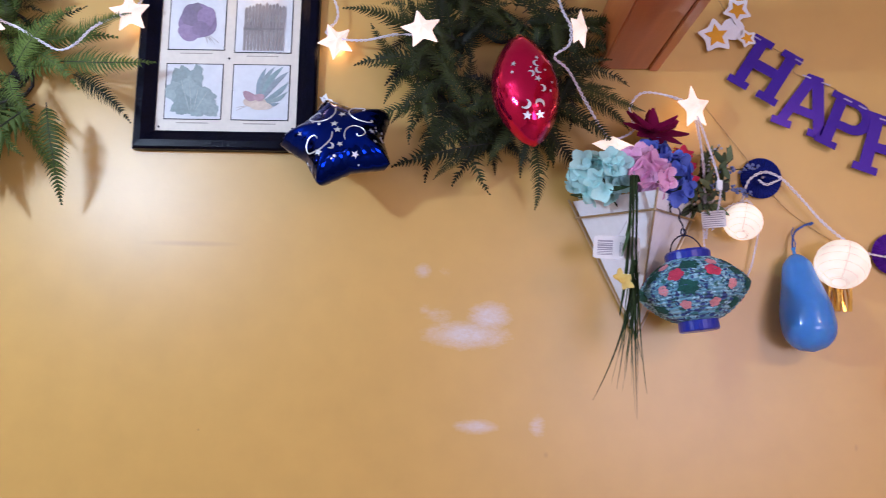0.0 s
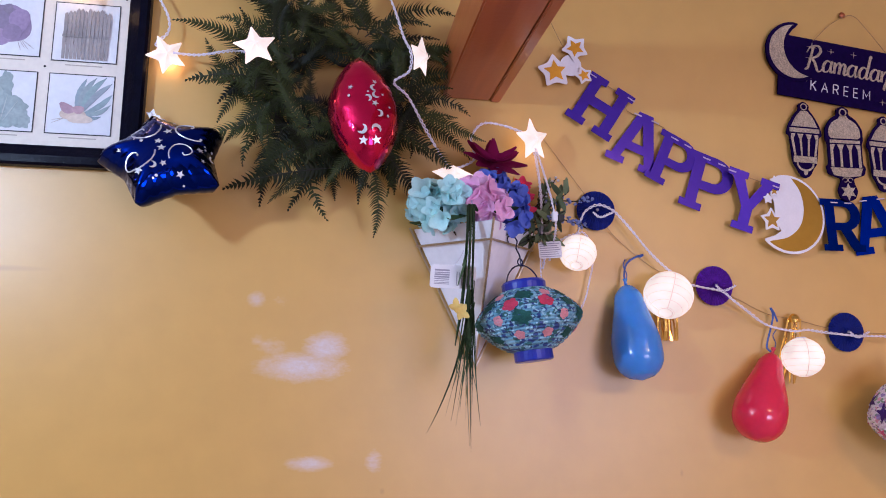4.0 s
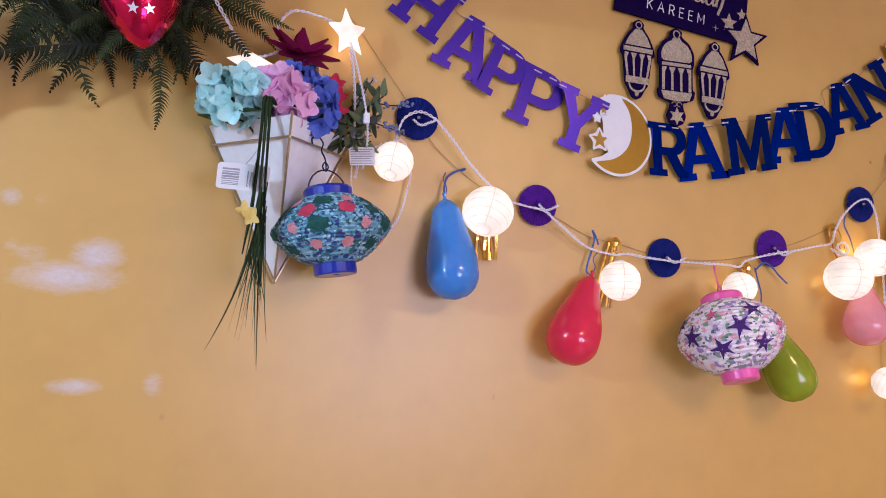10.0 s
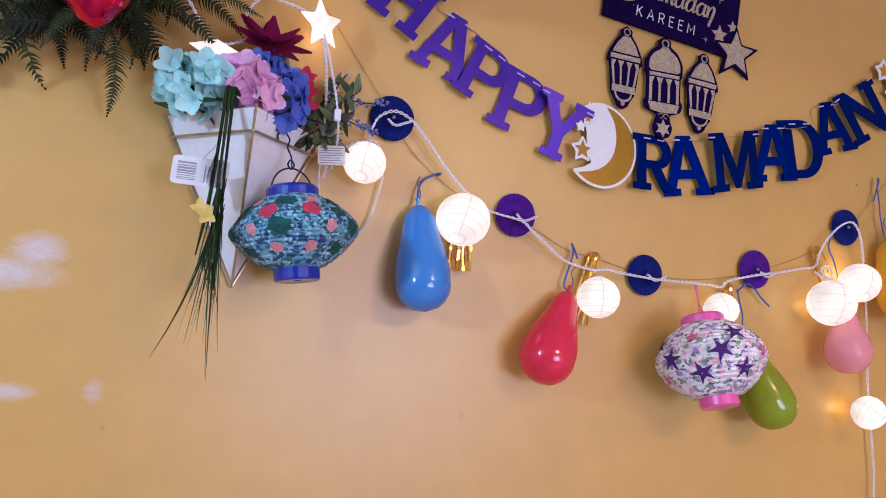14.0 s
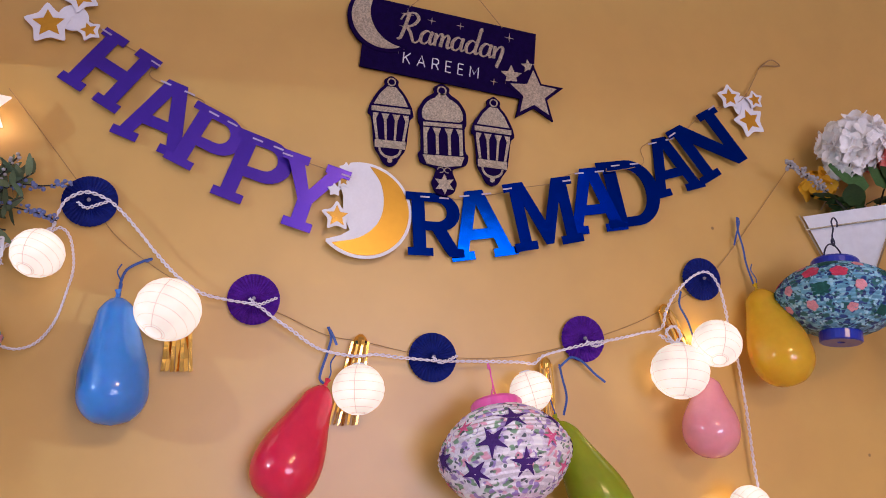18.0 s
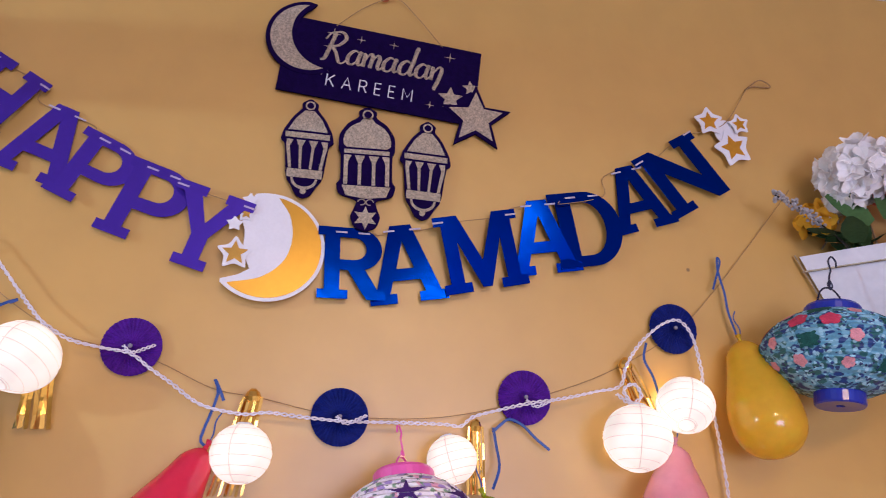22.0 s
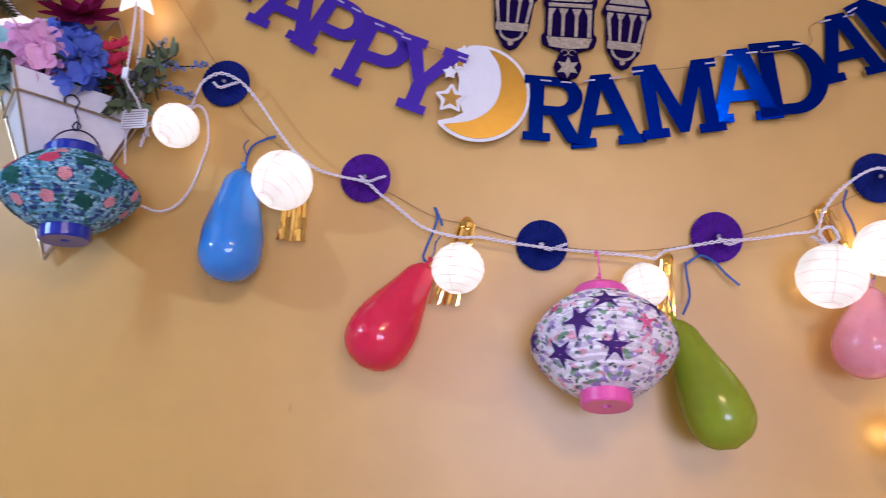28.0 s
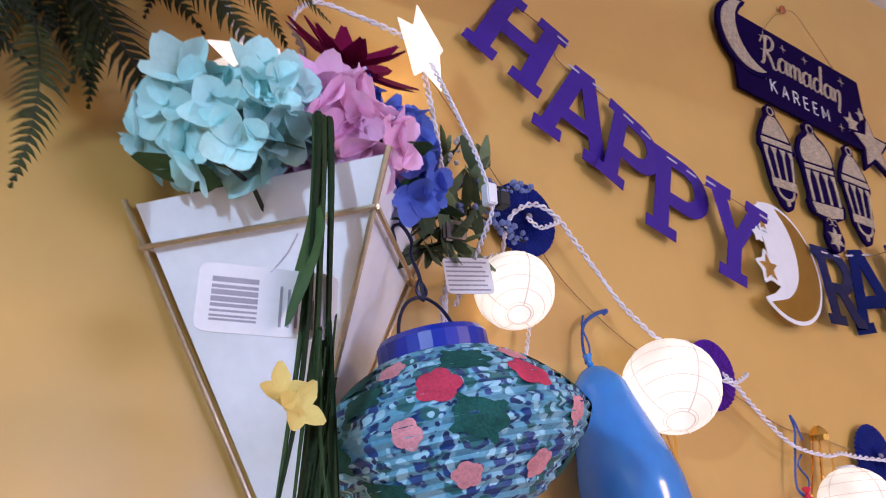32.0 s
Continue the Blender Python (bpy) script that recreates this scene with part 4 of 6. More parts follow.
# ---------------------------------------------------------------- hanging flower baskets
def petal_mesh(length, width, cup, seed, blunt=False):
    bm = bmesh.new()
    rnd = random.Random(seed)
    rows = []
    rows_n = 6 if blunt else 4
    for i in range(rows_n + 1):
        t = i / rows_n
        w = width * math.sin(math.pi * (0.12 + 0.80 * t) ** 0.9) * 0.5
        if blunt:
            w = width * 0.56 * min(1.0, 0.30 + 1.3 * t) * math.sqrt(max(0.03, 1 - max(0.0, (t - 0.40) / 0.62) ** 1.45)) * (1 + 0.06 * math.sin(9 * t + seed))
        z = cup * t * t * length + rnd.uniform(-0.0006, 0.0006)
        ruffle = 0.10 * w * math.sin(7 * t + 2 * seed) if blunt else 0.0
        rows.append([bm.verts.new((length * t, f * w, z + (cup * 0.6 + 0.10) * w * abs(f) ** 1.4 + ruffle * f * abs(f) - 0.0006)) for f in (-1, -0.55, 0, 0.55, 1)])
    for a, b in zip(rows, rows[1:]):
        for k in range(4):
            bm.faces.new((a[k], a[k + 1], b[k + 1], b[k]))
    return bm


def bloom_mesh(r, petals, seed, cup=0.35, width=0.9, blunt=False):
    """One floret: four to six wavy petals."""
    bm = bmesh.new()
    for k in range(petals):
        p = petal_mesh(r, r * width, cup, seed + k, blunt)
        bmesh.ops.transform(p, matrix=rot(360 / petals * k + 9 * math.sin(seed + k)), verts=p.verts)
        me = bpy.data.meshes.new("petal")
        p.to_mesh(me)
        p.free()
        bm.from_mesh(me)
        bpy.data.meshes.remove(me)
    return mesh_of(bm, "floret", True)


FLORETS = {}


def floret(r, petals, colour, seed):
    key = (round(r, 4), petals, colour, seed % 4)
    if key not in FLORETS:
        FLORETS[key] = bloom_mesh(r, petals, seed % 4, 0.12 + 0.20 * (seed % 4), 0.98, True)
        FLORETS[key].materials.append(M["petal_" + colour])
    return FLORETS[key]


def hydrangea(parent, c, r, colour, n, seed, squash=0.85, size=0.51):
    """A round head of florets on a ball, with a dark core of leaves."""
    rnd = random.Random(seed)
    head = part("flower_head", lathe([(r * 0.55 * math.sin(math.pi * k / 6) + 0.0004, -r * 0.55 * math.cos(math.pi * k / 6)) for k in range(7)], 10), "leaf", parent, "round head of %s cloth hydrangea petals" % colour, Matrix.Translation(c))
    for k in range(n):
        y = 1 - 2 * (k + 0.5) / n
        a = 2.39996 * k + rnd.uniform(-0.25, 0.25)
        q = math.sqrt(1 - y * y)
        d = Vector((q * math.cos(a), q * math.sin(a), y * squash))
        if d.z < -0.72:
            continue
        m = Matrix.Translation(d * r * rnd.uniform(0.72, 0.98)) @ d.to_track_quat("Z", "Y").to_matrix().to_4x4() @ rot(rnd.uniform(0, 360)) @ Matrix.Rotation(radians(rnd.uniform(-22, 22)), 4, "X")
        part("floret", floret(r * size, 4, colour, k), None, head, m=m)
    return head


def leaf_mesh(length, width, seed):
    bm = petal_mesh(length, width, -0.25, seed)
    return mesh_of(bm, "leaf", True)


LEAF = leaf_mesh(0.06, 0.034, 2)
LEAF.materials.append(M["leaf"])
LEAF_GREY = leaf_mesh(0.05, 0.018, 3)
LEAF_GREY.materials.append(M["grey_leaf"])
BLADES = []
for seed_, (L_, bend_) in enumerate(((0.30, 0.02), (0.26, 0.045), (0.33, 0.01), (0.22, 0.03))):
    bm_ = bmesh.new()
    rows_ = []
    for i_ in range(11):
        t_ = i_ / 10
        w_ = 0.0027 * (1 - t_) ** 0.7 + 0.0003
        rows_.append([bm_.verts.new((bend_ * t_ * t_ - w_, 0.001 * math.sin(5 * t_), -L_ * t_)), bm_.verts.new((bend_ * t_ * t_, -0.0012, -L_ * t_)), bm_.verts.new((bend_ * t_ * t_ + w_, 0.001 * math.sin(5 * t_), -L_ * t_))])
    for a_, b_ in zip(rows_, rows_[1:]):
        for k_ in (0, 1):
            bm_.faces.new((a_[k_], a_[k_ + 1], b_[k_ + 1], b_[k_]))
    me_ = mesh_of(bm_, "blade")
    me_.materials.append(M["grass"])
    BLADES.append(me_)


def wall_basket(m, s, label):
    """An upside-down three-sided pyramid planter in a frame of brass rods, flat against the wall. Local x along the wall, y into it, z up."""
    b = thing("wall_basket", m @ Matrix.Scale(s, 4), label, "planter", "wall baskets")
    A, B, C, T = Vector((-0.118, -0.006, 0.0)), Vector((0.118, -0.006, 0.0)), Vector((0.0, -0.165, -0.006)), Vector((0.0, -0.010, -0.245))
    g = (A + B + C) / 3

    def inn(p, k=0.94):
        return g.lerp(p, k) + Vector((0, 0, -0.003))

    for p, q in ((A, C), (C, B), (B, A)):
        bm = bmesh.new()
        a, c, t = inn(p), inn(q), g.lerp(T, 0.97)
        nrm = (c - a).cross(t - a).normalized()
        v = [bm.verts.new(x) for x in (a, c, t)]
        w = [bm.verts.new(x + (g + Vector((0, 0, -0.06)) - x).normalized() * 0.004) for x in (a, c, t)]
        bm.faces.new(v)
        bm.faces.new(w[::-1])
        for i in range(3):
            j = (i + 1) % 3
            bm.faces.new((v[i], v[j], w[j], w[i]))
        part("side_panel", bm, "white_box", b, "white flat triangular panel")
    for p, q in ((A, T), (B, T), (C, T)):
        part("rod", tube([p, q], 0.0019, 8), "brass", b)
    f = 0.135
    A2, B2, C2 = A.lerp(T, f) + Vector((-0.004, 0, 0)), B.lerp(T, f) + Vector((0.004, 0, 0)), C.lerp(T, f) + Vector((0, -0.004, 0))
    for p, q in ((A2, C2), (C2, B2), (A2, B2)):
        part("rod", tube([p, q], 0.0019, 8), "brass", b)
    part("hanging_loop", tube(spline([A2 + Vector((0.05, 0, 0.05)), (0.02, -0.006, 0.11), (0.05, -0.006, 0.13), B2 + Vector((-0.03, 0, 0.05))], 6), 0.002, 6), "brass", b)
    return b


BASKET_1 = Vector((0.683, 1.398, 1.868))
wall_basket(pose(*BASKET_1), 1.0, "white wall planter in a brass wire frame, with cloth flowers")
BASKET_2 = Vector((2.190, 1.398, 1.962))
basket_2 = wall_basket(pose(*BASKET_2), 0.80, "white wall planter in a brass wire frame")


def bouquet(base, label, heads, leaves, seed, group="flower bunches"):
    """Flowers stuck into a planter. heads: centre, radius, colour, florets, their size."""
    rnd = random.Random(seed)
    bq = thing("flower_bunch", Matrix.Translation(base), label, "flowers", group)
    for k, (c, r, colour, n, size) in enumerate(heads):
        hydrangea(bq, Vector(c), r, colour, n, seed + k, 0.85, size)
        st = tube(spline([Vector(c) + Vector((0, 0, -r * 0.5)), Vector(c) * 0.5 + Vector((0, -0.03, -0.02)), (0, -0.05, -0.09)], 4), 0.0016, 5)
        part("stalk", st, "stem", bq)
    for k in range(leaves):
        a = rnd.uniform(0, 360)
        d = rnd.uniform(0.02, 0.075)
        m = Matrix.Translation((d * math.cos(radians(a)), -0.06 + 0.6 * d * math.sin(radians(a)), rnd.uniform(-0.005, 0.03))) @ rot(a) @ Matrix.Rotation(radians(rnd.uniform(-60, 10)), 4, "Y") @ Matrix.Rotation(radians(rnd.uniform(-50, 50)), 4, "X") @ Matrix.Scale(rnd.uniform(0.6, 1.1), 4)
        part("leaf", LEAF, None, bq, m=m)
    return bq


bq = bouquet(BASKET_1 + Vector((-0.016, 0, -0.012)), "bunch of aqua, pink, blue and wine-red cloth flowers",
             (((-0.074, -0.080, 0.044), 0.036, "aqua", 28, 0.60), ((-0.042, -0.100, 0.044), 0.035, "aqua", 28, 0.60), ((-0.062, -0.106, 0.018), 0.028, "aqua", 20, 0.70), ((0.000, -0.100, 0.050), 0.031, "pink", 22, 0.78), ((0.026, -0.112, 0.030), 0.026, "pink", 18, 0.84),
              ((0.060, -0.086, 0.052), 0.029, "blue", 22, 0.62), ((0.032, -0.072, 0.080), 0.027, "blue", 18, 0.66), ((0.064, -0.092, 0.020), 0.027, "blue", 18, 0.66)), 22, 21)
wine = part("flower_head", bloom_mesh(0.060, 8, 4, 0.20, 0.46), "petal_wine", bq, "large wine-red pointed flower", Matrix.Translation((0.036, -0.064, 0.124)) @ Matrix.Rotation(radians(46), 4, "X") @ Matrix.Rotation(radians(10), 4, "Y"))
part("flower_head", bloom_mesh(0.042, 6, 6, 0.55, 0.46), "petal_wine", bq, "large wine-red pointed flower", Matrix.Translation((0.036, -0.068, 0.126)) @ Matrix.Rotation(radians(42), 4, "X") @ rot(20))
for k_ in range(7):
    part("flower_head", bloom_mesh(0.018, 5, k_, 0.4, 0.8), "petal_crimson", bq, "small crimson blossom", Matrix.Translation((0.092 + 0.006 * math.sin(k_ * 2.1), -0.050 + 0.008 * math.cos(k_ * 3), 0.030 + 0.010 * k_)) @ Matrix.Rotation(radians(60 + 10 * math.sin(k_)), 4, "X"))


def sprig(parent, pts, colour, seed, label, r=0.0036, n=40):
    """A stalk with many tiny buds."""
    rnd = random.Random(seed)
    line = spline(pts, 8)
    st = part("sprig", tube(line, 0.0011, 5), "stem", parent, label)
    bm = bmesh.new()
    for k in range(n):
        i = rnd.randrange(len(line) // 3, len(line))
        p = line[i] + Vector((rnd.uniform(-1, 1), rnd.uniform(-1, 1), rnd.uniform(-1, 1))) * 0.006
        bmesh.ops.create_icosphere(bm, subdivisions=1, radius=r * rnd.uniform(0.5, 1.0), matrix=Matrix.Translation(p))
    tagged(part("blossom_spike", bm, "petal_" + colour, st), "", "", "", "stuff")


def leafy(parent, pts, seed, n=20, s=0.66):
    rnd = random.Random(seed)
    line = spline(pts, 8)
    st = part("sprig", tube(line, 0.0012, 5), "stem", parent, "leafy grey-green sprig")
    for k in range(n):
        i = rnd.randrange(len(line) // 4, len(line))
        part("leaf", LEAF_GREY, None, st, m=Matrix.Translation(line[i]) @ Euler((rnd.uniform(0, 6), rnd.uniform(0, 6), rnd.uniform(0, 6))).to_matrix().to_4x4() @ Matrix.Scale(s * rnd.uniform(0.6, 1.1), 4))


sprig(bq, [(0.08, -0.05, 0.01), (0.14, -0.045, 0.060), (0.190, -0.04, 0.066), (0.222, -0.038, 0.070)], "lavender", 2, "sprig of pale blue lavender")
sprig(bq, [(0.08, -0.05, -0.01), (0.135, -0.05, 0.030), (0.180, -0.045, 0.028), (0.212, -0.042, 0.018)], "lavender", 3, "sprig of pale blue lavender")
sprig(bq, [(0.07, -0.04, 0.0), (0.125, -0.04, 0.06), (0.158, -0.04, 0.108)], "grey_bloom", 5, "sprig of grey buds", 0.003, 30)
sprig(bq, [(0.05, -0.04, 0.0), (0.075, -0.04, 0.06), (0.082, -0.045, 0.10)], "gold", 6, "sprig of small brown-gold buds", 0.0026, 36)
for k_, q_ in enumerate((((0.08, -0.05, -0.01), (0.13, -0.05, 0.04), (0.178, -0.045, 0.082)), ((0.08, -0.05, -0.02), (0.13, -0.05, 0.02), (0.170, -0.05, 0.046)), ((0.08, -0.05, -0.02), (0.125, -0.055, 0.0), (0.155, -0.05, 0.0)), ((0.08, -0.03, 0.0), (0.12, -0.03, 0.05), (0.145, -0.03, 0.095)))):
    leafy(bq, q_, 30 + k_)
bq2 = bouquet(BASKET_2, "bunch of white and coral cloth hydrangeas with yellow flowers",
              (((-0.020, -0.075, 0.116), 0.052, "white", 84, 0.40), ((0.068, -0.085, 0.108), 0.054, "coral", 70, 0.40), ((-0.044, -0.070, 0.070), 0.028, "white", 26, 0.60), ((-0.072, -0.036, 0.050), 0.022, "gold", 10, 0.95)), 26, 44)
sprig(bq2, [(-0.04, -0.06, 0.0), (-0.085, -0.066, 0.028), (-0.120, -0.068, 0.052), (-0.158, -0.066, 0.072)], "grey_bloom", 8, "sprig of silver-grey buds", 0.0036, 110)
for m_ in (((0.0, -0.10, 0.03), 0), ((0.03, -0.11, 0.02), 60), ((-0.03, -0.10, 0.025), 200)):
    part("leaf", LEAF, None, bq2, m=Matrix.Translation(m_[0]) @ Matrix.Rotation(radians(80), 4, "X") @ rot(70 + m_[1] * 0.3) @ Matrix.Scale(1.2, 4))


def grass_bunch(root, lean, n, seed, label, length=1.0):
    """A tied bunch of long narrow blades that hangs down over the planter's edge."""
    rnd = random.Random(seed)
    g = thing("grass_bunch", Matrix.Translation(root), label, "artificial grass", "grass bunches")
    for k in range(4):
        dx, dy = 0.0042 * (k % 3 - 1), 0.003 * (k // 3)
        part("stalk", tube(spline([(0.010 + dx, 0.014 + dy, 0.010), (dx, -0.008 - dy, 0.014), (dx * 1.2 - 0.002, -0.014 - dy, -0.03), (dx * 1.8 - 0.006, -0.014 - dy, -0.12 - 0.02 * (k % 2)), (dx * 3 - 0.012, -0.012, -0.21 - 0.02 * (k % 3))], 6), 0.0030, 6, None, lambda t: 1.1 - 0.80 * t), "grass", g, "stiff dark green stalk")
    for k in range(n):
        m = Matrix.Translation((rnd.uniform(-0.006, 0.006) + lean * 0.2, -0.014 + rnd.uniform(-0.006, 0.005), -0.125 + rnd.uniform(-0.05, 0.02))) @ Matrix.Rotation(radians(rnd.uniform(-4, 12)), 4, "Y") @ Matrix.Rotation(radians(rnd.uniform(-6, 3)), 4, "X") @ rot(rnd.uniform(0, 360)) @ Matrix.Scale(rnd.uniform(0.50, 0.85) * length, 4)
        part("blade", BLADES[rnd.randrange(4)], None, g, m=Matrix.Rotation(radians(lean * 100), 4, "Y") @ m)
    return g


gb = grass_bunch(Vector((0.650, 1.262, 1.868)), 0.005, 34, 5, "bunch of long dark green grass blades hanging over the planter", 0.84)
for k_ in range(2):
    part("flower_head", bloom_mesh(0.0135, 4, k_, 0.55, 0.8), "petal_lemon", gb, "small pale yellow cloth flower", Matrix.Translation((-0.024 + 0.008 * k_, -0.016 - 0.004 * k_, -0.150 - 0.008 * k_)) @ Matrix.Rotation(radians(70 + 20 * k_), 4, "X") @ rot(60 * k_))
part("leaf", LEAF, None, gb, m=Matrix.Translation((-0.008, -0.018, -0.05)) @ Matrix.Rotation(radians(88), 4, "Y") @ Matrix.Scale(1.1, 4))
gb2 = grass_bunch(Vector((2.200, 1.272, 1.974)), -0.01, 26, 9, "bunch of long dark green grass blades hanging over the planter", 0.80)
gb3 = grass_bunch(Vector((2.240, 1.286, 1.966)), -0.02, 16, 12, "bunch of long dark green grass blades hanging over the planter", 0.80)
for k_ in range(3):
    part("flower_head", bloom_mesh(0.020, 4, k_, 0.55, 0.8), "petal_lemon", gb3, "small pale yellow cloth flower", Matrix.Translation((0.004 + 0.012 * k_, -0.012, -0.115 - 0.008 * k_)) @ Matrix.Rotation(radians(70 + 20 * k_), 4, "X") @ rot(60 * k_))


def price_tag(m, label):
    t = thing("price_tag", m, label, "tag", "paper tags")
    part("card", plate([round_pts([(-0.026, -0.018), (0.026, -0.018), (0.026, 0.018), (-0.026, 0.018)], 0.12)], 0.0006), "tag", t)
    rnd = random.Random(2)
    y = -0.012
    while y < 0.012:
        w = rnd.choice((0.0010, 0.0016, 0.0026))
        part("print_bar", box(-0.021, y, 0.0006, -0.004, y + w, 0.0009), "tag_grey", t)
        y += w + rnd.choice((0.0010, 0.0016))
    for k in range(6):
        part("print_bar", box(0.004 + 0.003 * k, -0.013, 0.0006, 0.0050 + 0.003 * k, rnd.uniform(0.002, 0.014), 0.0009), "tag_grey", t)
    part("thread", tube(spline([(0.0, 0.016, 0.001), (0.006, 0.03, -0.004), (0.010, 0.045, -0.01)], 4), 0.0005, 4), "cord", t)


price_tag(facing(0.622, 1.258, 1.767, (-0.22, -0.97, 0.06), -3) @ Matrix.Diagonal((1.40, 1.05, 1.2, 1)), "white price tag with printed bars on the planter")
price_tag(facing(2.240, 1.256, 1.955, (0.10, -0.98, 0.10), -8) @ Matrix.Diagonal((1.40, 1.05, 1.2, 1)), "white price tag with printed bars beside the grass blades")

# ---------------------------------------------------------------- banner of cut-out letters
def rect(x0, y0, x1, y1):
    return [(x0, y0), (x1, y0), (x1, y1), (x0, y1)]


def arc(cx, cy, rx, ry, a0, a1, n=12):
    return [(cx + rx * math.cos(radians(a0 + (a1 - a0) * k / n)), cy + ry * math.sin(radians(a0 + (a1 - a0) * k / n))) for k in range(n + 1)]


# outlines of slab-serif capitals in a box 1 high, with the x of the point that hangs the letter
GLYPHS = {
    "H": ([[(0, 0), (.36, 0), (.36, .13), (.27, .13), (.27, .42), (.63, .42), (.63, .13), (.54, .13), (.54, 0), (.90, 0), (.90, .13), (.82, .13), (.82, .87), (.90, .87), (.90, 1), (.54, 1), (.54, .87), (.63, .87), (.63, .60), (.27, .60), (.27, .87), (.36, .87), (.36, 1), (0, 1), (0, .87), (.08, .87), (.08, .13), (0, .13)]], .45),
    "A": ([[(0, 0), (.33, 0), (.33, .12), (.25, .12), (.30, .28), (.64, .28), (.69, .12), (.61, .12), (.61, 0), (.96, 0), (.96, .12), (.88, .12), (.60, 1), (.34, 1), (.08, .12), (0, .12)], [(.36, .43), (.47, .80), (.58, .43)]], .48),
    "P": ([[(0, 0), (.40, 0), (.40, .12), (.29, .12), (.29, .38)] + arc(.50, .69, .34, .31, -90, 90) + [(0, 1), (0, .88), (.09, .88), (.09, .12), (0, .12)], [(.29, .53)] + arc(.48, .70, .16, .16, -90, 90) + [(.29, .86)]], .19),
    "Y": ([[(.27, 0), (.67, 0), (.67, .12), (.57, .12), (.57, .40), (.84, .88), (.94, .88), (.94, 1), (.60, 1), (.60, .88), (.64, .88), (.47, .56), (.31, .88), (.36, .88), (.36, 1), (0, 1), (0, .88), (.09, .88), (.37, .40), (.37, .12), (.27, .12)]], .47),
    "R": ([[(0, 0), (.40, 0), (.40, .12), (.29, .12), (.29, .40), (.40, .40), (.58, .10), (.66, .0), (.90, 0), (.90, .12), (.80, .13), (.62, .43)] + arc(.52, .70, .34, .30, -70, 90) + [(0, 1), (0, .88), (.09, .88), (.09, .12), (0, .12)], [(.29, .54)] + arc(.48, .70, .17, .16, -90, 90) + [(.29, .86)]], .19),
    "M": ([[(0, 0), (.36, 0), (.36, .12), (.27, .12), (.27, .66), (.50, .04), (.62, .04), (.85, .66), (.85, .12), (.76, .12), (.76, 0), (1.12, 0), (1.12, .12), (1.03, .12), (1.03, .88), (1.12, .88), (1.12, 1), (.80, 1), (.56, .38), (.32, 1), (0, 1), (0, .88), (.09, .88), (.09, .12), (0, .12)]], .56),
    "D": ([[(0, 0), (.46, 0)] + arc(.46, .50, .44, .50, -90, 90, 16) + [(0, 1), (0, .88), (.09, .88), (.09, .12), (0, .12)], [(.29, .14)] + arc(.44, .50, .25, .36, -90, 90, 14) + [(.29, .86)]], .19),
    "N": ([[(0, 0), (.36, 0), (.36, .12), (.27, .12), (.27, .64), (.72, 0), (.90, 0), (.90, .88), (.98, .88), (.98, 1), (.62, 1), (.62, .88), (.71, .88), (.71, .36), (.28, 1), (0, 1), (0, .88), (.09, .88), (.09, .12), (0, .12)]], .19),
}
# letter, foot x, foot z, head x, head z, card, distance off the wall
LETTERS = (
    ("H", 0.892, 2.070, 0.948, 2.157, "purple_card", 0.014), ("A", 0.978, 2.000, 1.015, 2.101, "purple_card", 0.010), ("P", 1.020, 1.976, 1.061, 2.067, "purple_card", 0.015),
    ("P", 1.090, 1.929, 1.125, 2.032, "purple_card", 0.011), ("Y", 1.193, 1.888, 1.224, 1.990, "purple_card", 0.014),
    ("R", 1.383, 1.855, 1.381, 1.953, "blue_card", 0.014), ("A", 1.491, 1.856, 1.476, 1.963, "blue_card", 0.010), ("M", 1.601, 1.879, 1.579, 1.983, "blue_card", 0.014),
    ("A", 1.690, 1.908, 1.675, 2.013, "blue_card", 0.010), ("D", 1.732, 1.918, 1.715, 2.029, "blue_card", 0.015), ("A", 1.851, 1.987, 1.823, 2.085, "blue_card", 0.012), ("N", 1.917, 2.016, 1.855, 2.105, "blue_card", 0.015))
banner = thing("letter_banner", Matrix.Identity(4), "banner of shiny purple and blue cut-out letters strung across the wall", "banner")
line = [(0.800, WALL - 0.004, 2.335), (0.827, WALL - 0.008, 2.277), (0.860, WALL - 0.010, 2.215)]
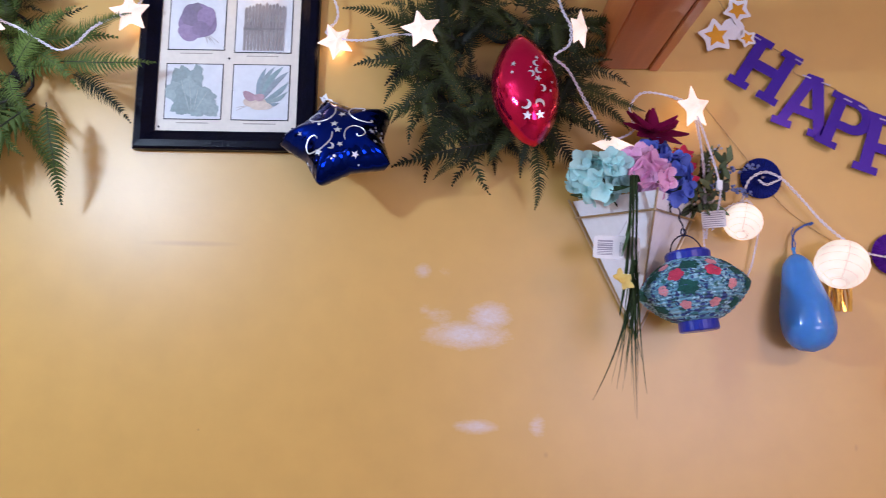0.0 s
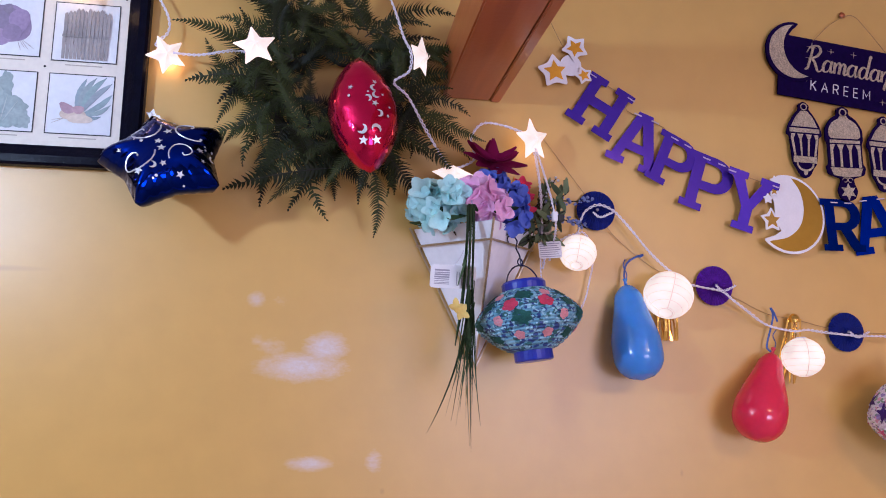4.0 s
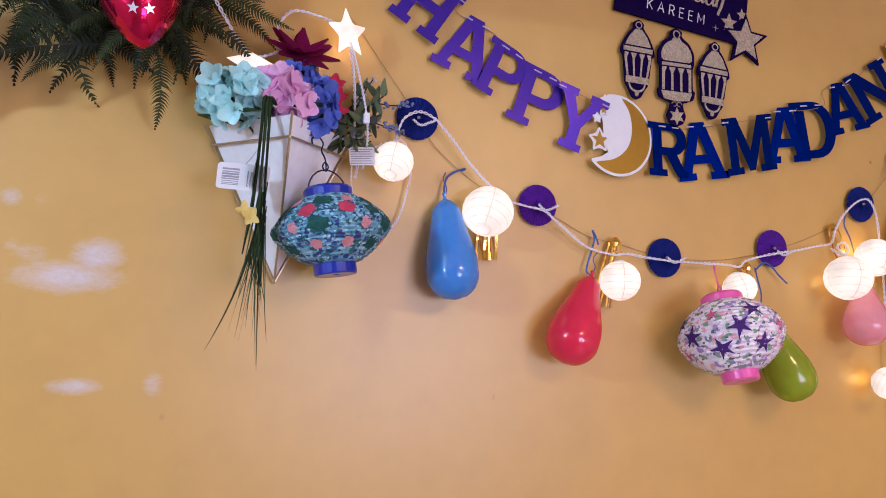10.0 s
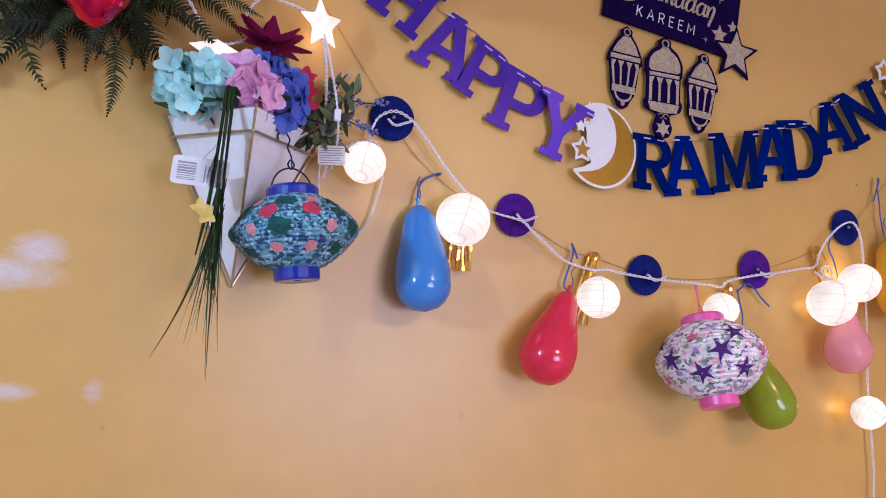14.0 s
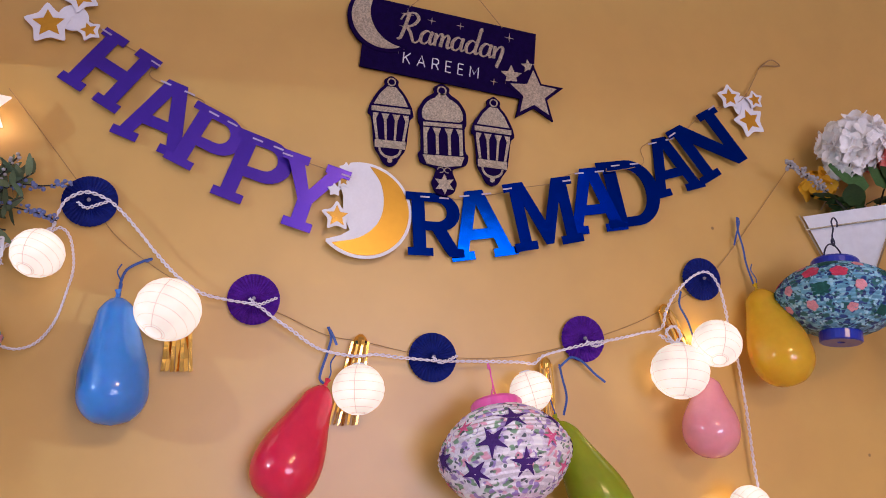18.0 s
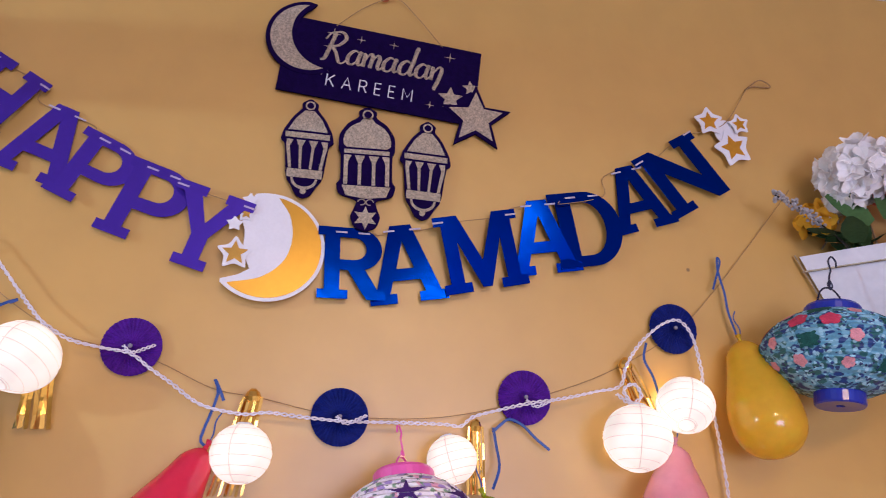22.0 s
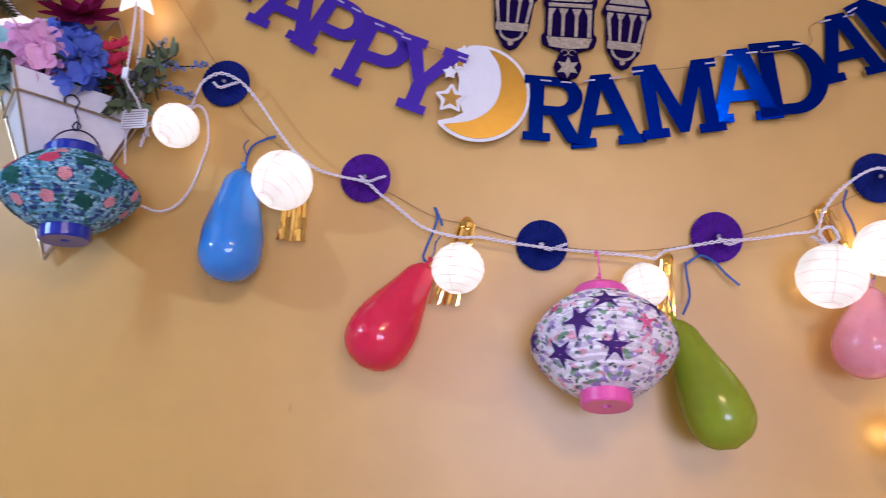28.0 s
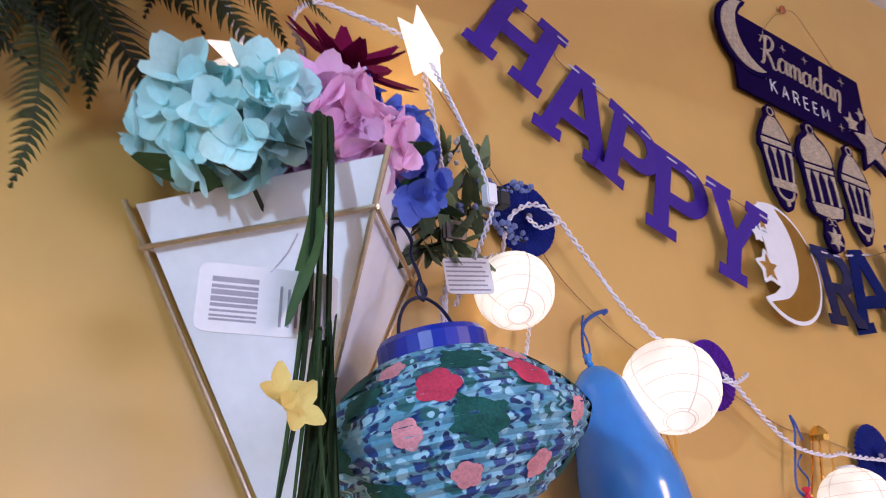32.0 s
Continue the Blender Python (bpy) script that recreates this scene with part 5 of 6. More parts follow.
for ch, fx, fz, hx, hz, card, off in LETTERS:
    up = Vector((hx - fx, hz - fz))
    h = up.length * 1.05
    ang = math.degrees(math.atan2(up.y, up.x)) - 90
    outl, ax = GLYPHS[ch]
    if ch == "N":
        outl = [[(ax + 1.08 * (x - ax), y - 0.08 * (x - ax)) for x, y in o] for o in outl]      # the last card hangs askew
    me = plate([[((x - ax) * h, y * h) for x, y in o] for o in outl], 0.0012, 0.0002)
    rnd_ = random.Random(ch + str(fx))
    tip_back = {1.601: 3.5, 1.690: 3.0, 1.193: 2.0}.get(fx, rnd_.uniform(-4, -1.5))
    seat = on_wall(fx, fz, off, ang) @ Matrix.Rotation(radians(tip_back), 4, "X") @ Matrix.Rotation(radians(rnd_.uniform(-5, 5)), 4, "Y")
    lt = part("letter", me, card, banner, "%s foil card letter %s" % ("purple" if card[0] == "p" else "blue", ch), seat)
    wide = max(x for x, y in outl[0]) * h
    for sx in ((0.06, 0.94) if ch in "HYMN" else (0.34, 0.68)):
        cx = sx * wide - ax * h
        part("slot_tape", box(cx - 0.008, h * 0.93 - 0.0013, 0.0014, cx + 0.008, h * 0.93 + 0.0013, 0.0019), "pale_ribbon", lt, "short strip of pale ribbon", Matrix.Identity(4))
    for sx in (0.15, 0.85):
        v = seat @ Vector((sx * wide - ax * h, h * 0.925, -0.002))
        line.append((v.x, min(v.y, WALL - 0.002), v.z))
line = sorted(line + [(1.262, WALL - 0.006, 1.966), (1.2935, WALL - 0.004, 1.958), (1.335, WALL - 0.006, 1.953)])
line += [(1.995, WALL - 0.014, 2.175), (2.055, WALL - 0.004, 2.255)]
part("string", tube(spline(line, 6), 0.0007, 5), "twine", banner, "thin jute string")
part("string_end", tube(spline([(2.055, WALL - 0.003, 2.255), (2.075, WALL - 0.012, 2.268), (2.10, WALL - 0.004, 2.262), (2.065, WALL - 0.006, 2.258), (2.05, WALL - 0.005, 2.250)], 6), 0.0012, 5), "twine", banner)


def star_cluster(spec, parent):
    """White star cut-outs with smaller gold stars on them: x, z, radius, turn, lift."""
    cx_, cz_ = sum(q[0] for q in spec) / 3, sum(q[1] for q in spec) / 3
    part("joining_card", plate([circle_pts(0.021, 24)], 0.0010), "white_card", parent, "", on_wall(cx_, cz_, 0.0105, 0))
    for x, z, r, a, lift in spec:
        c = part("star_card", plate([round_pts(star_pts(r * 1.05, 0.60), 0.22, 2)], 0.0012), "white_card", parent, "white card star with a gold centre", on_wall(x, z, 0.012 + lift, a))
        part("gold_star", plate([star_pts(r * 0.66, 0.48)], 0.0006), "gold_card", c, "", Matrix.Translation((0, 0, 0.0014)))


star_cluster(((0.833, 2.178, 0.034, 8, 0.0), (0.872, 2.226, 0.027, 30, 0.002), (0.888, 2.172, 0.018, 20, 0.004)), banner)
star_cluster(((2.010, 2.137, 0.034, 20, 0.0), (1.971, 2.179, 0.026, 5, 0.002), (2.023, 2.178, 0.019, 12, 0.004)), banner)


def crescent(R, r, dx, dy, n=40):
    """Outer circle less an inner one that is shifted by dx, dy."""
    d = math.hypot(dx, dy)
    base = math.atan2(dy, dx)
    ca = (R * R + d * d - r * r) / (2 * R * d)
    a = math.acos(max(-1, min(1, ca)))
    cb = (R * math.cos(a) - d) / r
    b = math.acos(max(-1, min(1, cb)))
    out = [(R * math.cos(base + t), R * math.sin(base + t)) for t in (a + (2 * math.pi - 2 * a) * k / n for k in range(n + 1))]
    out += [(dx + r * math.cos(base + t), dy + r * math.sin(base + t)) for t in (2 * math.pi - b - (2 * math.pi - 2 * b) * k / n for k in range(1, n))]
    return out


MOON = [(0.078 * math.cos(radians(t)), 0.078 * math.sin(radians(t))) for t in range(-136, 105, 6)]
MOON_EDGE = [(-0.028, 0.060), (-0.036, 0.040), (-0.030, 0.020), (-0.030, 0.0), (-0.026, -0.020), (-0.020, -0.034), (-0.034, -0.043), (-0.056, -0.050)]
moon = part("moon_card", plate([MOON + MOON_EDGE], 0.0012), "white_card", banner, "white card crescent moon with a gold face and stars", on_wall(1.2935, 1.9225, 0.014, 0) @ Matrix.Rotation(radians(4), 4, "Y") @ Matrix.Rotation(radians(-3), 4, "X"))
inner_ = [tuple(p.xy) for p in spline([(0.012, 0.072, 0), (0.029, 0.045, 0), (0.033, 0.010, 0), (0.022, -0.022, 0), (-0.006, -0.045, 0), (-0.046, -0.055, 0)], 6)]
part("gold_crescent", plate([[(0.073 * math.cos(radians(t)), 0.073 * math.sin(radians(t))) for t in range(-130, 80, 6)] + inner_], 0.0008), "gold_face", moon, "shiny gold crescent", Matrix.Translation((0, 0, 0.0014)))
for x_, y_, r_, gr in ((-0.040, -0.014, 0.026, 0.68), (-0.044, 0.028, 0.012, 0.0), (-0.030, 0.044, 0.014, 0.6), (-0.026, 0.064, 0.012, 0.0)):
    part("star_card", plate([round_pts(star_pts(r_, 0.55, 5, 90, x_, y_), 0.25, 2)], 0.0010), "white_card", moon, "", Matrix.Translation((0, 0, 0.0022)))
    if gr:
        part("gold_star", plate([star_pts(r_ * gr, 0.45, 5, 90, x_, y_)], 0.0006), "gold_foil", moon, "", Matrix.Translation((0, 0, 0.0036)))

# ---------------------------------------------------------------- hanging sign
SIGN = on_wall(1.442, 2.214, 0.006, -6.0)
sign = thing("hanging_sign", SIGN, "dark purple felt sign with glitter lettering on a wire", "sign")
part("board", plate([rect(-0.148, -0.064, 0.148, 0.063)], 0.004, 0.0006), "navy_felt", sign)
mo = part("crescent", plate([grow(crescent(0.058, 0.058, 0.034, 0.012), 0.004)], 0.0055, 0.0006), "navy_felt", sign, "dark crescent with a glitter face", Matrix.Translation((-0.116, 0.030, 0)))
part("glitter_crescent", plate([crescent(0.056, 0.060, 0.034, 0.012)], 0.0010), "glitter", mo, "", Matrix.Translation((0, 0, 0.0057)))
st = part("star", plate([star_pts(0.056, 0.44, 5, 95)], 0.0055, 0.0006), "navy_felt", sign, "dark star with a glitter face", Matrix.Translation((0.150, -0.052, 0)))
part("glitter_star", plate([star_pts(0.044, 0.46, 5, 95)], 0.0010), "glitter", st, "", Matrix.Translation((0, 0, 0.0057)))
for x_, y_, r_, a_ in ((0.108, -0.026, 0.020, 95), (0.137, -0.002, 0.013, 100)):
    part("small_star", plate([star_pts(r_, 0.45, 5, a_, x_, y_)], 0.0010), "glitter", sign, "", Matrix.Translation((0, 0, 0.0042)))
for x_, y_, r_ in ((-0.080, 0.046, 0.011), (-0.082, 0.022, 0.010), (-0.088, -0.020, 0.009), (-0.038, 0.044, 0.007), (0.012, 0.046, 0.007), (0.100, 0.044, 0.009), (0.078, -0.044, 0.007)):
    part("sparkle", plate([star_pts(r_, 0.16, 4, 90, x_, y_)], 0.0008), "glitter", sign, "", Matrix.Translation((0, 0, 0.0042)))
SCRIPT = {
    "R": (1.25, (((0.15, 2.0), (0.05, 1.0), (-0.08, 0.1), (-0.3, -0.05)), ((-0.35, 1.45), (-0.1, 1.95), (0.5, 2.15), (0.85, 1.75), (0.55, 1.2), (0.1, 1.0)), ((0.15, 1.0), (0.5, 0.6), (0.8, 0.0), (1.05, -0.05), (1.25, 0.25)))),
    "a": (1.02, (((0.72, 0.85), (0.35, 1.0), (0.05, 0.6), (0.1, 0.1), (0.4, 0.0), (0.65, 0.4), (0.75, 1.0)), ((0.75, 1.0), (0.68, 0.4), (0.78, 0.02), (1.05, 0.25)))),
    "m": (1.22, (((0.0, 0.95), (0.05, 0.0)), ((0.05, 0.4), (0.28, 0.95), (0.48, 0.85), (0.48, 0.0)), ((0.5, 0.45), (0.74, 0.95), (0.94, 0.8), (0.92, 0.2), (1.05, 0.0), (1.25, 0.25)))),
    "d": (1.05, (((0.72, 0.85), (0.35, 1.0), (0.05, 0.6), (0.1, 0.1), (0.4, 0.0), (0.65, 0.4), (0.78, 1.0)), ((0.98, 1.9), (0.86, 2.05), (0.78, 1.0), (0.70, 0.3), (0.80, 0.02), (1.05, 0.25)))),
    "n": (0.98, (((0.0, 0.95), (0.05, 0.0)), ((0.05, 0.4), (0.34, 0.98), (0.58, 0.85), (0.52, 0.1), (0.38, -0.55), (0.5, -0.62)))),
}
pen, unit = -0.086, 0.0242
for ch in "Ramadan":
    adv, strokes = SCRIPT[ch]
    bm = bmesh.new()
    for st_ in strokes:
        run = [(pen + unit * (p.x + 0.12 * p.y), unit * p.y, p.z) for p in spline([(x, y, 0) for x, y in st_], 6)]
        fall = [max(0.0, (a[1] - b[1]) / max(math.dist(a, b), 1e-6)) for a, b in zip(run, run[1:])]
        fall = [sum(fall[max(0, i - 2):i + 3]) / len(fall[max(0, i - 2):i + 3]) for i in range(len(fall))]
        tube(run, 0.0030, 6, bm, lambda t: 0.50 + 0.55 * fall[min(int(t * len(fall)), len(fall) - 1)])
    bmesh.ops.transform(bm, matrix=Matrix.Diagonal((1, 1, 0.5, 1)), verts=bm.verts)
    part("script_letter", bm, "glitter", sign, "glitter script letter of the word Ramadan", Matrix.Translation((0, -0.001, 0.0046)))
    pen += unit * adv
THIN = {"K": (((0, 0), (0, 1)), ((0.55, 1), (0, 0.42)), ((0.18, 0.60), (0.58, 0))), "A": (((0, 0), (0.34, 1), (0.68, 0)), ((0.12, 0.34), (0.56, 0.34))),
        "R": (((0, 0), (0, 1), (0.36, 1), (0.52, 0.88), (0.52, 0.62), (0.36, 0.48), (0, 0.48)), ((0.30, 0.48), (0.56, 0))), "E": (((0.46, 0), (0, 0), (0, 1), (0.46, 1)), ((0, 0.52), (0.40, 0.52))), "M": (((0, 0), (0, 1), (0.36, 0.30), (0.72, 1), (0.72, 0)),)}
pen = -0.079
for ch in "KAREEM":
    bm = bmesh.new()
    for st_ in THIN[ch]:
        tube([(pen + 0.0195 * x, -0.044 + 0.0195 * y, 0) for x, y in st_], 0.00115, 5, bm)
    part("capital_letter", bm, "white_card", sign, "thin white capital letter of the word KAREEM", Matrix.Translation((0, 0, 0.0044)))
    pen += 0.0195 * max(x for st_ in THIN[ch] for x, y in st_) + 0.0122
part("hanging_wire", tube(spline([(-0.078, 0.060, 0.005), (-0.040, 0.104, 0.004), (0.004, 0.131, 0.004), (0.040, 0.106, 0.004), (0.086, 0.060, 0.005)], 6), 0.0007, 5), "twine", sign)


def lantern_card(x, y, kind, a, s):
    """A felt lantern with glitter dome, arches, base and a ring on top."""
    outline = [(-0.018, -0.112), (0.018, -0.112), (0.030, -0.098), (0.036, -0.036), (0.044, -0.030), (0.040, -0.012), (0.026, 0.014), (0.012, 0.030), (0.014, 0.040), (0, 0.050), (-0.014, 0.040), (-0.012, 0.030), (-0.026, 0.014), (-0.040, -0.012), (-0.044, -0.030), (-0.036, -0.036), (-0.030, -0.098)]
    if kind == 1:
        outline = [(-0.012, -0.104), (-0.016, -0.116), (-0.022, -0.130), (-0.016, -0.146), (0, -0.152), (0.016, -0.146), (0.022, -0.130), (0.016, -0.116), (0.014, -0.104), (0.040, -0.096), (0.044, -0.080), (0.038, -0.074), (0.038, -0.030), (0.042, -0.024), (0.042, 0.0), (0.030, 0.020), (0.012, 0.032), (0.014, 0.042), (0, 0.050), (-0.014, 0.042), (-0.012, 0.032), (-0.030, 0.020), (-0.042, 0.0), (-0.042, -0.024), (-0.038, -0.030), (-0.038, -0.074), (-0.044, -0.080), (-0.040, -0.096)]
    else:
        outline = [(-0.012, -0.128), (0, -0.134), (0.012, -0.128), (0.020, -0.112)] + outline[2:] + [(-0.020, -0.112)]
    c = part("lantern_card", plate([round_pts(outline, 0.25, 2)], 0.0045, 0.0005), "navy_felt", sign, "dark felt lantern shape with champagne glitter", SIGN.inverted() @ on_wall(x, y, 0.008, a) @ Matrix.Scale(s, 4) @ Matrix.Translation((0, -0.050, 0)))
    lift = Matrix.Translation((0, 0, 0.0048))
    part("ring", plate([circle_pts(0.0085, 20, 0, 0.036), circle_pts(0.0060, 20, 0, 0.036)], 0.0009), "glitter", c, "", lift)
    dome = [(-0.033, -0.012), (0.033, -0.012), (0.022, 0.010), (0.008, 0.026), (-0.008, 0.026), (-0.022, 0.010)] if kind != 1 else [(-0.030, -0.020), (0.030, -0.020)] + arc(0, -0.010, 0.036, 0.034, -10, 70, 6) + [(0.006, 0.030), (-0.006, 0.030)] + arc(0, -0.010, 0.036, 0.034, 110, 190, 6)
    part("dome", plate([dome], 0.0009), "glitter", c, "", lift)
    part("band", plate([rect(-0.037, -0.026, 0.037, -0.016) if kind != 1 else rect(-0.034, -0.030, 0.034, -0.0235)], 0.0009), "glitter", c, "", lift)
    y0, y1 = (-0.082, -0.030) if kind != 1 else (-0.080, -0.033)
    for xa, xb in ((-0.034, -0.028), (-0.013, -0.008), (0.008, 0.013), (0.028, 0.034)):
        s = 0.80 if kind != 1 else 1.0
        part("post", plate([[(xa * s, y0), (xb * s, y0), (xb, y1 - 0.012), (xb + 0.005 * (1 if xb < 0.02 else 0), y1), (xa - 0.005 * (1 if xa > -0.02 else 0), y1), (xa, y1 - 0.012)]], 0.0009), "glitter", c, "", lift)
    part("base_band", plate([rect(-0.029, -0.098, 0.029, -0.083) if kind != 1 else [(-0.036, -0.082), (0.036, -0.082), (0.030, -0.098), (0, -0.102), (-0.030, -0.098)]], 0.0009), "glitter", c, "", lift)
    if kind != 1:
        part("foot", plate([arc(0, -0.099, 0.022, 0.020, 180, 360, 10) + arc(0, -0.099, 0.018, 0.015, 360, 180, 10)], 0.0009), "glitter", c, "", lift)
        part("foot_knob", plate([circle_pts(0.005, 12, 0, -0.122)], 0.0009), "glitter", c, "", lift)
    else:
        part("hanging_star", plate([star_pts(0.018, 0.5, 6, 90, 0, -0.132)], 0.0010), "glitter", c, "", lift)
        for s in (-1, 1):
            part("scroll", tube([(s * (0.006 + 0.0055 * math.cos(t)) , -0.1075 + 0.0045 * math.sin(t), 0.0005) for t in (0.5 * k for k in range(11))], 0.0009, 4), "glitter", c, "", lift)


for k_, (x_, y_, a_, s_) in enumerate(((1.340, 2.153, -1.5, 0.85), (1.423, 2.148, 0.5, 0.96), (1.513, 2.134, -3.0, 0.86))):
    lantern_card(x_, y_, k_, a_, s_)
nail = thing("nail", on_wall(1.443, 2.345, 0.0), "copper-coloured nail hook in the wall above the sign", "nail")
part("head", lathe(((0.006, 0.004), (0.007, 0.006), (0.005, 0.008), (0.0005, 0.009)), 14), M.setdefault("copper", mat("copper", (0.50, 0.16, 0.07), 0.35, 0.9)), nail)
part("shank", tube([(0, 0, 0), (0, 0, 0.005)], 0.0015, 6), "brass", nail)

# ---------------------------------------------------------------- garland of paper discs on twine
DISCS = ((0.910, 1.914, "blue"), (1.138, 1.781, "purple"), (1.402, 1.700, "blue"), (1.650, 1.731, "purple"), (1.878, 1.836, "blue"))
for x, z, c in DISCS:
    d = thing("paper_fan", on_wall(x, z, 0.006), "round pleated %s tissue paper fan" % ("dark blue" if c == "blue" else "violet"), "paper fan", "paper fans")
    bm = bmesh.new()
    n = 72
    mid = bm.verts.new((0, 0, 0.010))
    rows = []
    for r, hgt in ((0.006, 0.006), (0.018, 0.004), (0.030, 0.003), (0.037, 0.002)):
        rows.append([bm.verts.new((r * math.cos(2 * math.pi * k / n), r * math.sin(2 * math.pi * k / n), hgt + 0.0003 * (1 if k % 2 else -1) + 0.0016 * math.sin(3.1 * k + 90 * r) * r / 0.037)) for k in range(n)])
    for k in range(n):
        bm.faces.new((mid, rows[0][k], rows[0][(k + 1) % n]))
        for a, b in zip(rows, rows[1:]):
            bm.faces.new((a[k], b[k], b[(k + 1) % n], a[(k + 1) % n]))
    part("fan_sheet", bm, c + "_disc", d)
    part("eyelet", lathe(((0.0028, 0.009), (0.0026, 0.0115), (0.0010, 0.0125)), 10), "tag_grey", d)
tw = thing("twine_line", Matrix.Identity(4), "thin brown jute twine strung in swags along the wall", "twine")
part("strand", tube(spline([(0.790, 1.396, 2.075), (0.829, 1.396, 2.025), (0.905, 1.395, 1.925), (0.954, 1.396, 1.860), (1.047, 1.396, 1.797), (1.137, 1.395, 1.775), (1.180, 1.396, 1.760), (1.242, 1.396, 1.732), (1.300, 1.396, 1.722), (1.402, 1.395, 1.702), (1.530, 1.396, 1.702), (1.650, 1.395, 1.727), (1.770, 1.396, 1.768), (1.880, 1.395, 1.830), (1.956, 1.396, 1.902), (2.085, 1.396, 2.050), (2.105, 1.396, 2.075)], 6), 0.0006, 5), "twine", tw)


# ---------------------------------------------------------------- round paper lantern lights
lights = thing("string_lights", Matrix.Identity(4), "white twisted cord with lit round white paper lanterns", "string lights")
# middle, radius, lean to the side and forwards
BALLS = ((0.861, 1.353, 1.828, 0.033, 20, -30), (1.027, 1.350, 1.757, 0.0435, 24, -26), (1.285, 1.356, 1.651, 0.0365, 2, -6), (1.542, 1.355, 1.647, 0.0315, -14, -8), (1.784, 1.336, 1.676, 0.0445, 8, -8), (1.857, 1.339, 1.720, 0.0385, 22, -32), (1.885, 1.338, 1.471, 0.032, -35, -60))
for x, y, z, r, side, lean in BALLS:
    n, bands = 90, 9
    prof = []
    for k in range(8, n - 7):
        a = math.pi * k / n
        swell = abs(math.sin(bands * a))
        prof.append((r * math.sin(a) * (0.982 + 0.022 * swell ** 0.6), -r * 0.96 * math.cos(a)))
    bl = part("paper_lantern", lathe(prof, 32), "ball", lights, "glowing white ribbed paper ball", pose(x, y, z, lean, side, 0), True)
    for k in range(1, bands):
        a = math.pi * k / bands
        rr, zz = r * math.sin(a) * 0.984, -r * 0.96 * math.cos(a)
        part("wire_rib", tube([(rr * math.cos(b), rr * math.sin(b), zz) for b in (2 * math.pi * j / 32 for j in range(33))], 0.00042, 4), "rib", bl)
    for b in (0.4, 1.45, 3.0, 4.4):
        part("wire_stay", tube([(r * 1.0 * math.sin(a) * math.cos(b), r * 1.0 * math.sin(a) * math.sin(b), -r * 0.965 * math.cos(a)) for a in (0.30 + 0.125 * k for k in range(21))], 0.00055, 4), "rib", bl)
    part("opening", lathe(((r * 0.265, -r * 0.925), (r * 0.255, -r * 0.935), (r * 0.10, -r * 0.930)), 18), "star_glow", bl, "bright round opening")
    part("opening_ring", tube([(r * 0.275 * math.cos(b), r * 0.275 * math.sin(b), -r * 0.925) for b in (2 * math.pi * j / 24 for j in range(25))], 0.0007, 4), "rib", bl)
    part("collar", lathe(((r * 0.25, r * 0.90), (r * 0.28, r * 0.94), (r * 0.24, r * 0.99), (r * 0.10, r * 1.01)), 14), "white_card", bl)
PEEP = ((0.35, -0.20, 1.7), (0.1, -0.3, 0.7), (0.1, 0.1, 0.5), (-0.30, 0.40, 1.0), (-0.10, -0.15, 1.2), (0.10, 0.45, 1.3), (-0.10, 0.05, 0.65))   # where each bulb sits behind its ball, and how bright
for (x, y, z, r, side, lean), (du, dv, power) in zip(BALLS, PEEP):
    data = bpy.data.lights.new("lantern_bulb", "POINT")
    data.energy, data.color, data.shadow_soft_size = 0.055 * power, (1.0, 0.62, 0.18), 0.010
    new("lantern_bulb", data).location = (x + du * r, WALL - 0.022, z + dv * r)
CORD = [(0.803, 1.375, 1.800), (0.812, 1.375, 1.835), (0.845, 1.366, 1.858), (0.868, 1.376, 1.868), (0.874, 1.376, 1.888), (0.884, 1.374, 1.909), (0.908, 1.372, 1.921), (0.935, 1.374, 1.913), (0.955, 1.378, 1.897), (0.980, 1.378, 1.869), (1.005, 1.376, 1.838), (1.028, 1.368, 1.812), (1.043, 1.364, 1.799), (1.069, 1.374, 1.784), (1.105, 1.376, 1.776), (1.142, 1.372, 1.769), (1.165, 1.374, 1.753), (1.193, 1.378, 1.735), (1.219, 1.378, 1.716), (1.242, 1.377, 1.706), (1.283, 1.374, 1.699), (1.312, 1.377, 1.702), (1.350, 1.379, 1.698), (1.402, 1.372, 1.693), (1.440, 1.378, 1.693), (1.484, 1.379, 1.693), (1.536, 1.377, 1.692), (1.558, 1.376, 1.690), (1.574, 1.377, 1.702), (1.610, 1.378, 1.712), (1.654, 1.372, 1.722), (1.697, 1.378, 1.729), (1.747, 1.378, 1.740), (1.781, 1.374, 1.748), (1.792, 1.374, 1.775), (1.814, 1.376, 1.806), (1.846, 1.376, 1.834), (1.872, 1.374, 1.845), (1.888, 1.374, 1.837), (1.899, 1.373, 1.812), (1.905, 1.372, 1.768)]
part("cord", twisted(CORD, 0.0014, 0.019), "cord", lights)
part("cord", twisted([(1.905, 1.372, 1.768), (1.908, 1.378, 1.745), (1.922, 1.382, 1.712), (1.930, 1.384, 1.640), (1.932, 1.384, 1.600), (1.935, 1.384, 1.520), (1.945, 1.384, 1.430), (1.955, 1.384, 1.33), (1.95, 1.384, 1.2)], 0.0014, 0.022), "cord", lights)
part("cord", twisted([(1.772, 1.366, 1.736), (1.785, 1.352, 1.722), (1.800, 1.35, 1.732), (1.792, 1.352, 1.748), (1.778, 1.356, 1.740), (1.782, 1.345, 1.722)], 0.0015, 0.017), "cord", lights)
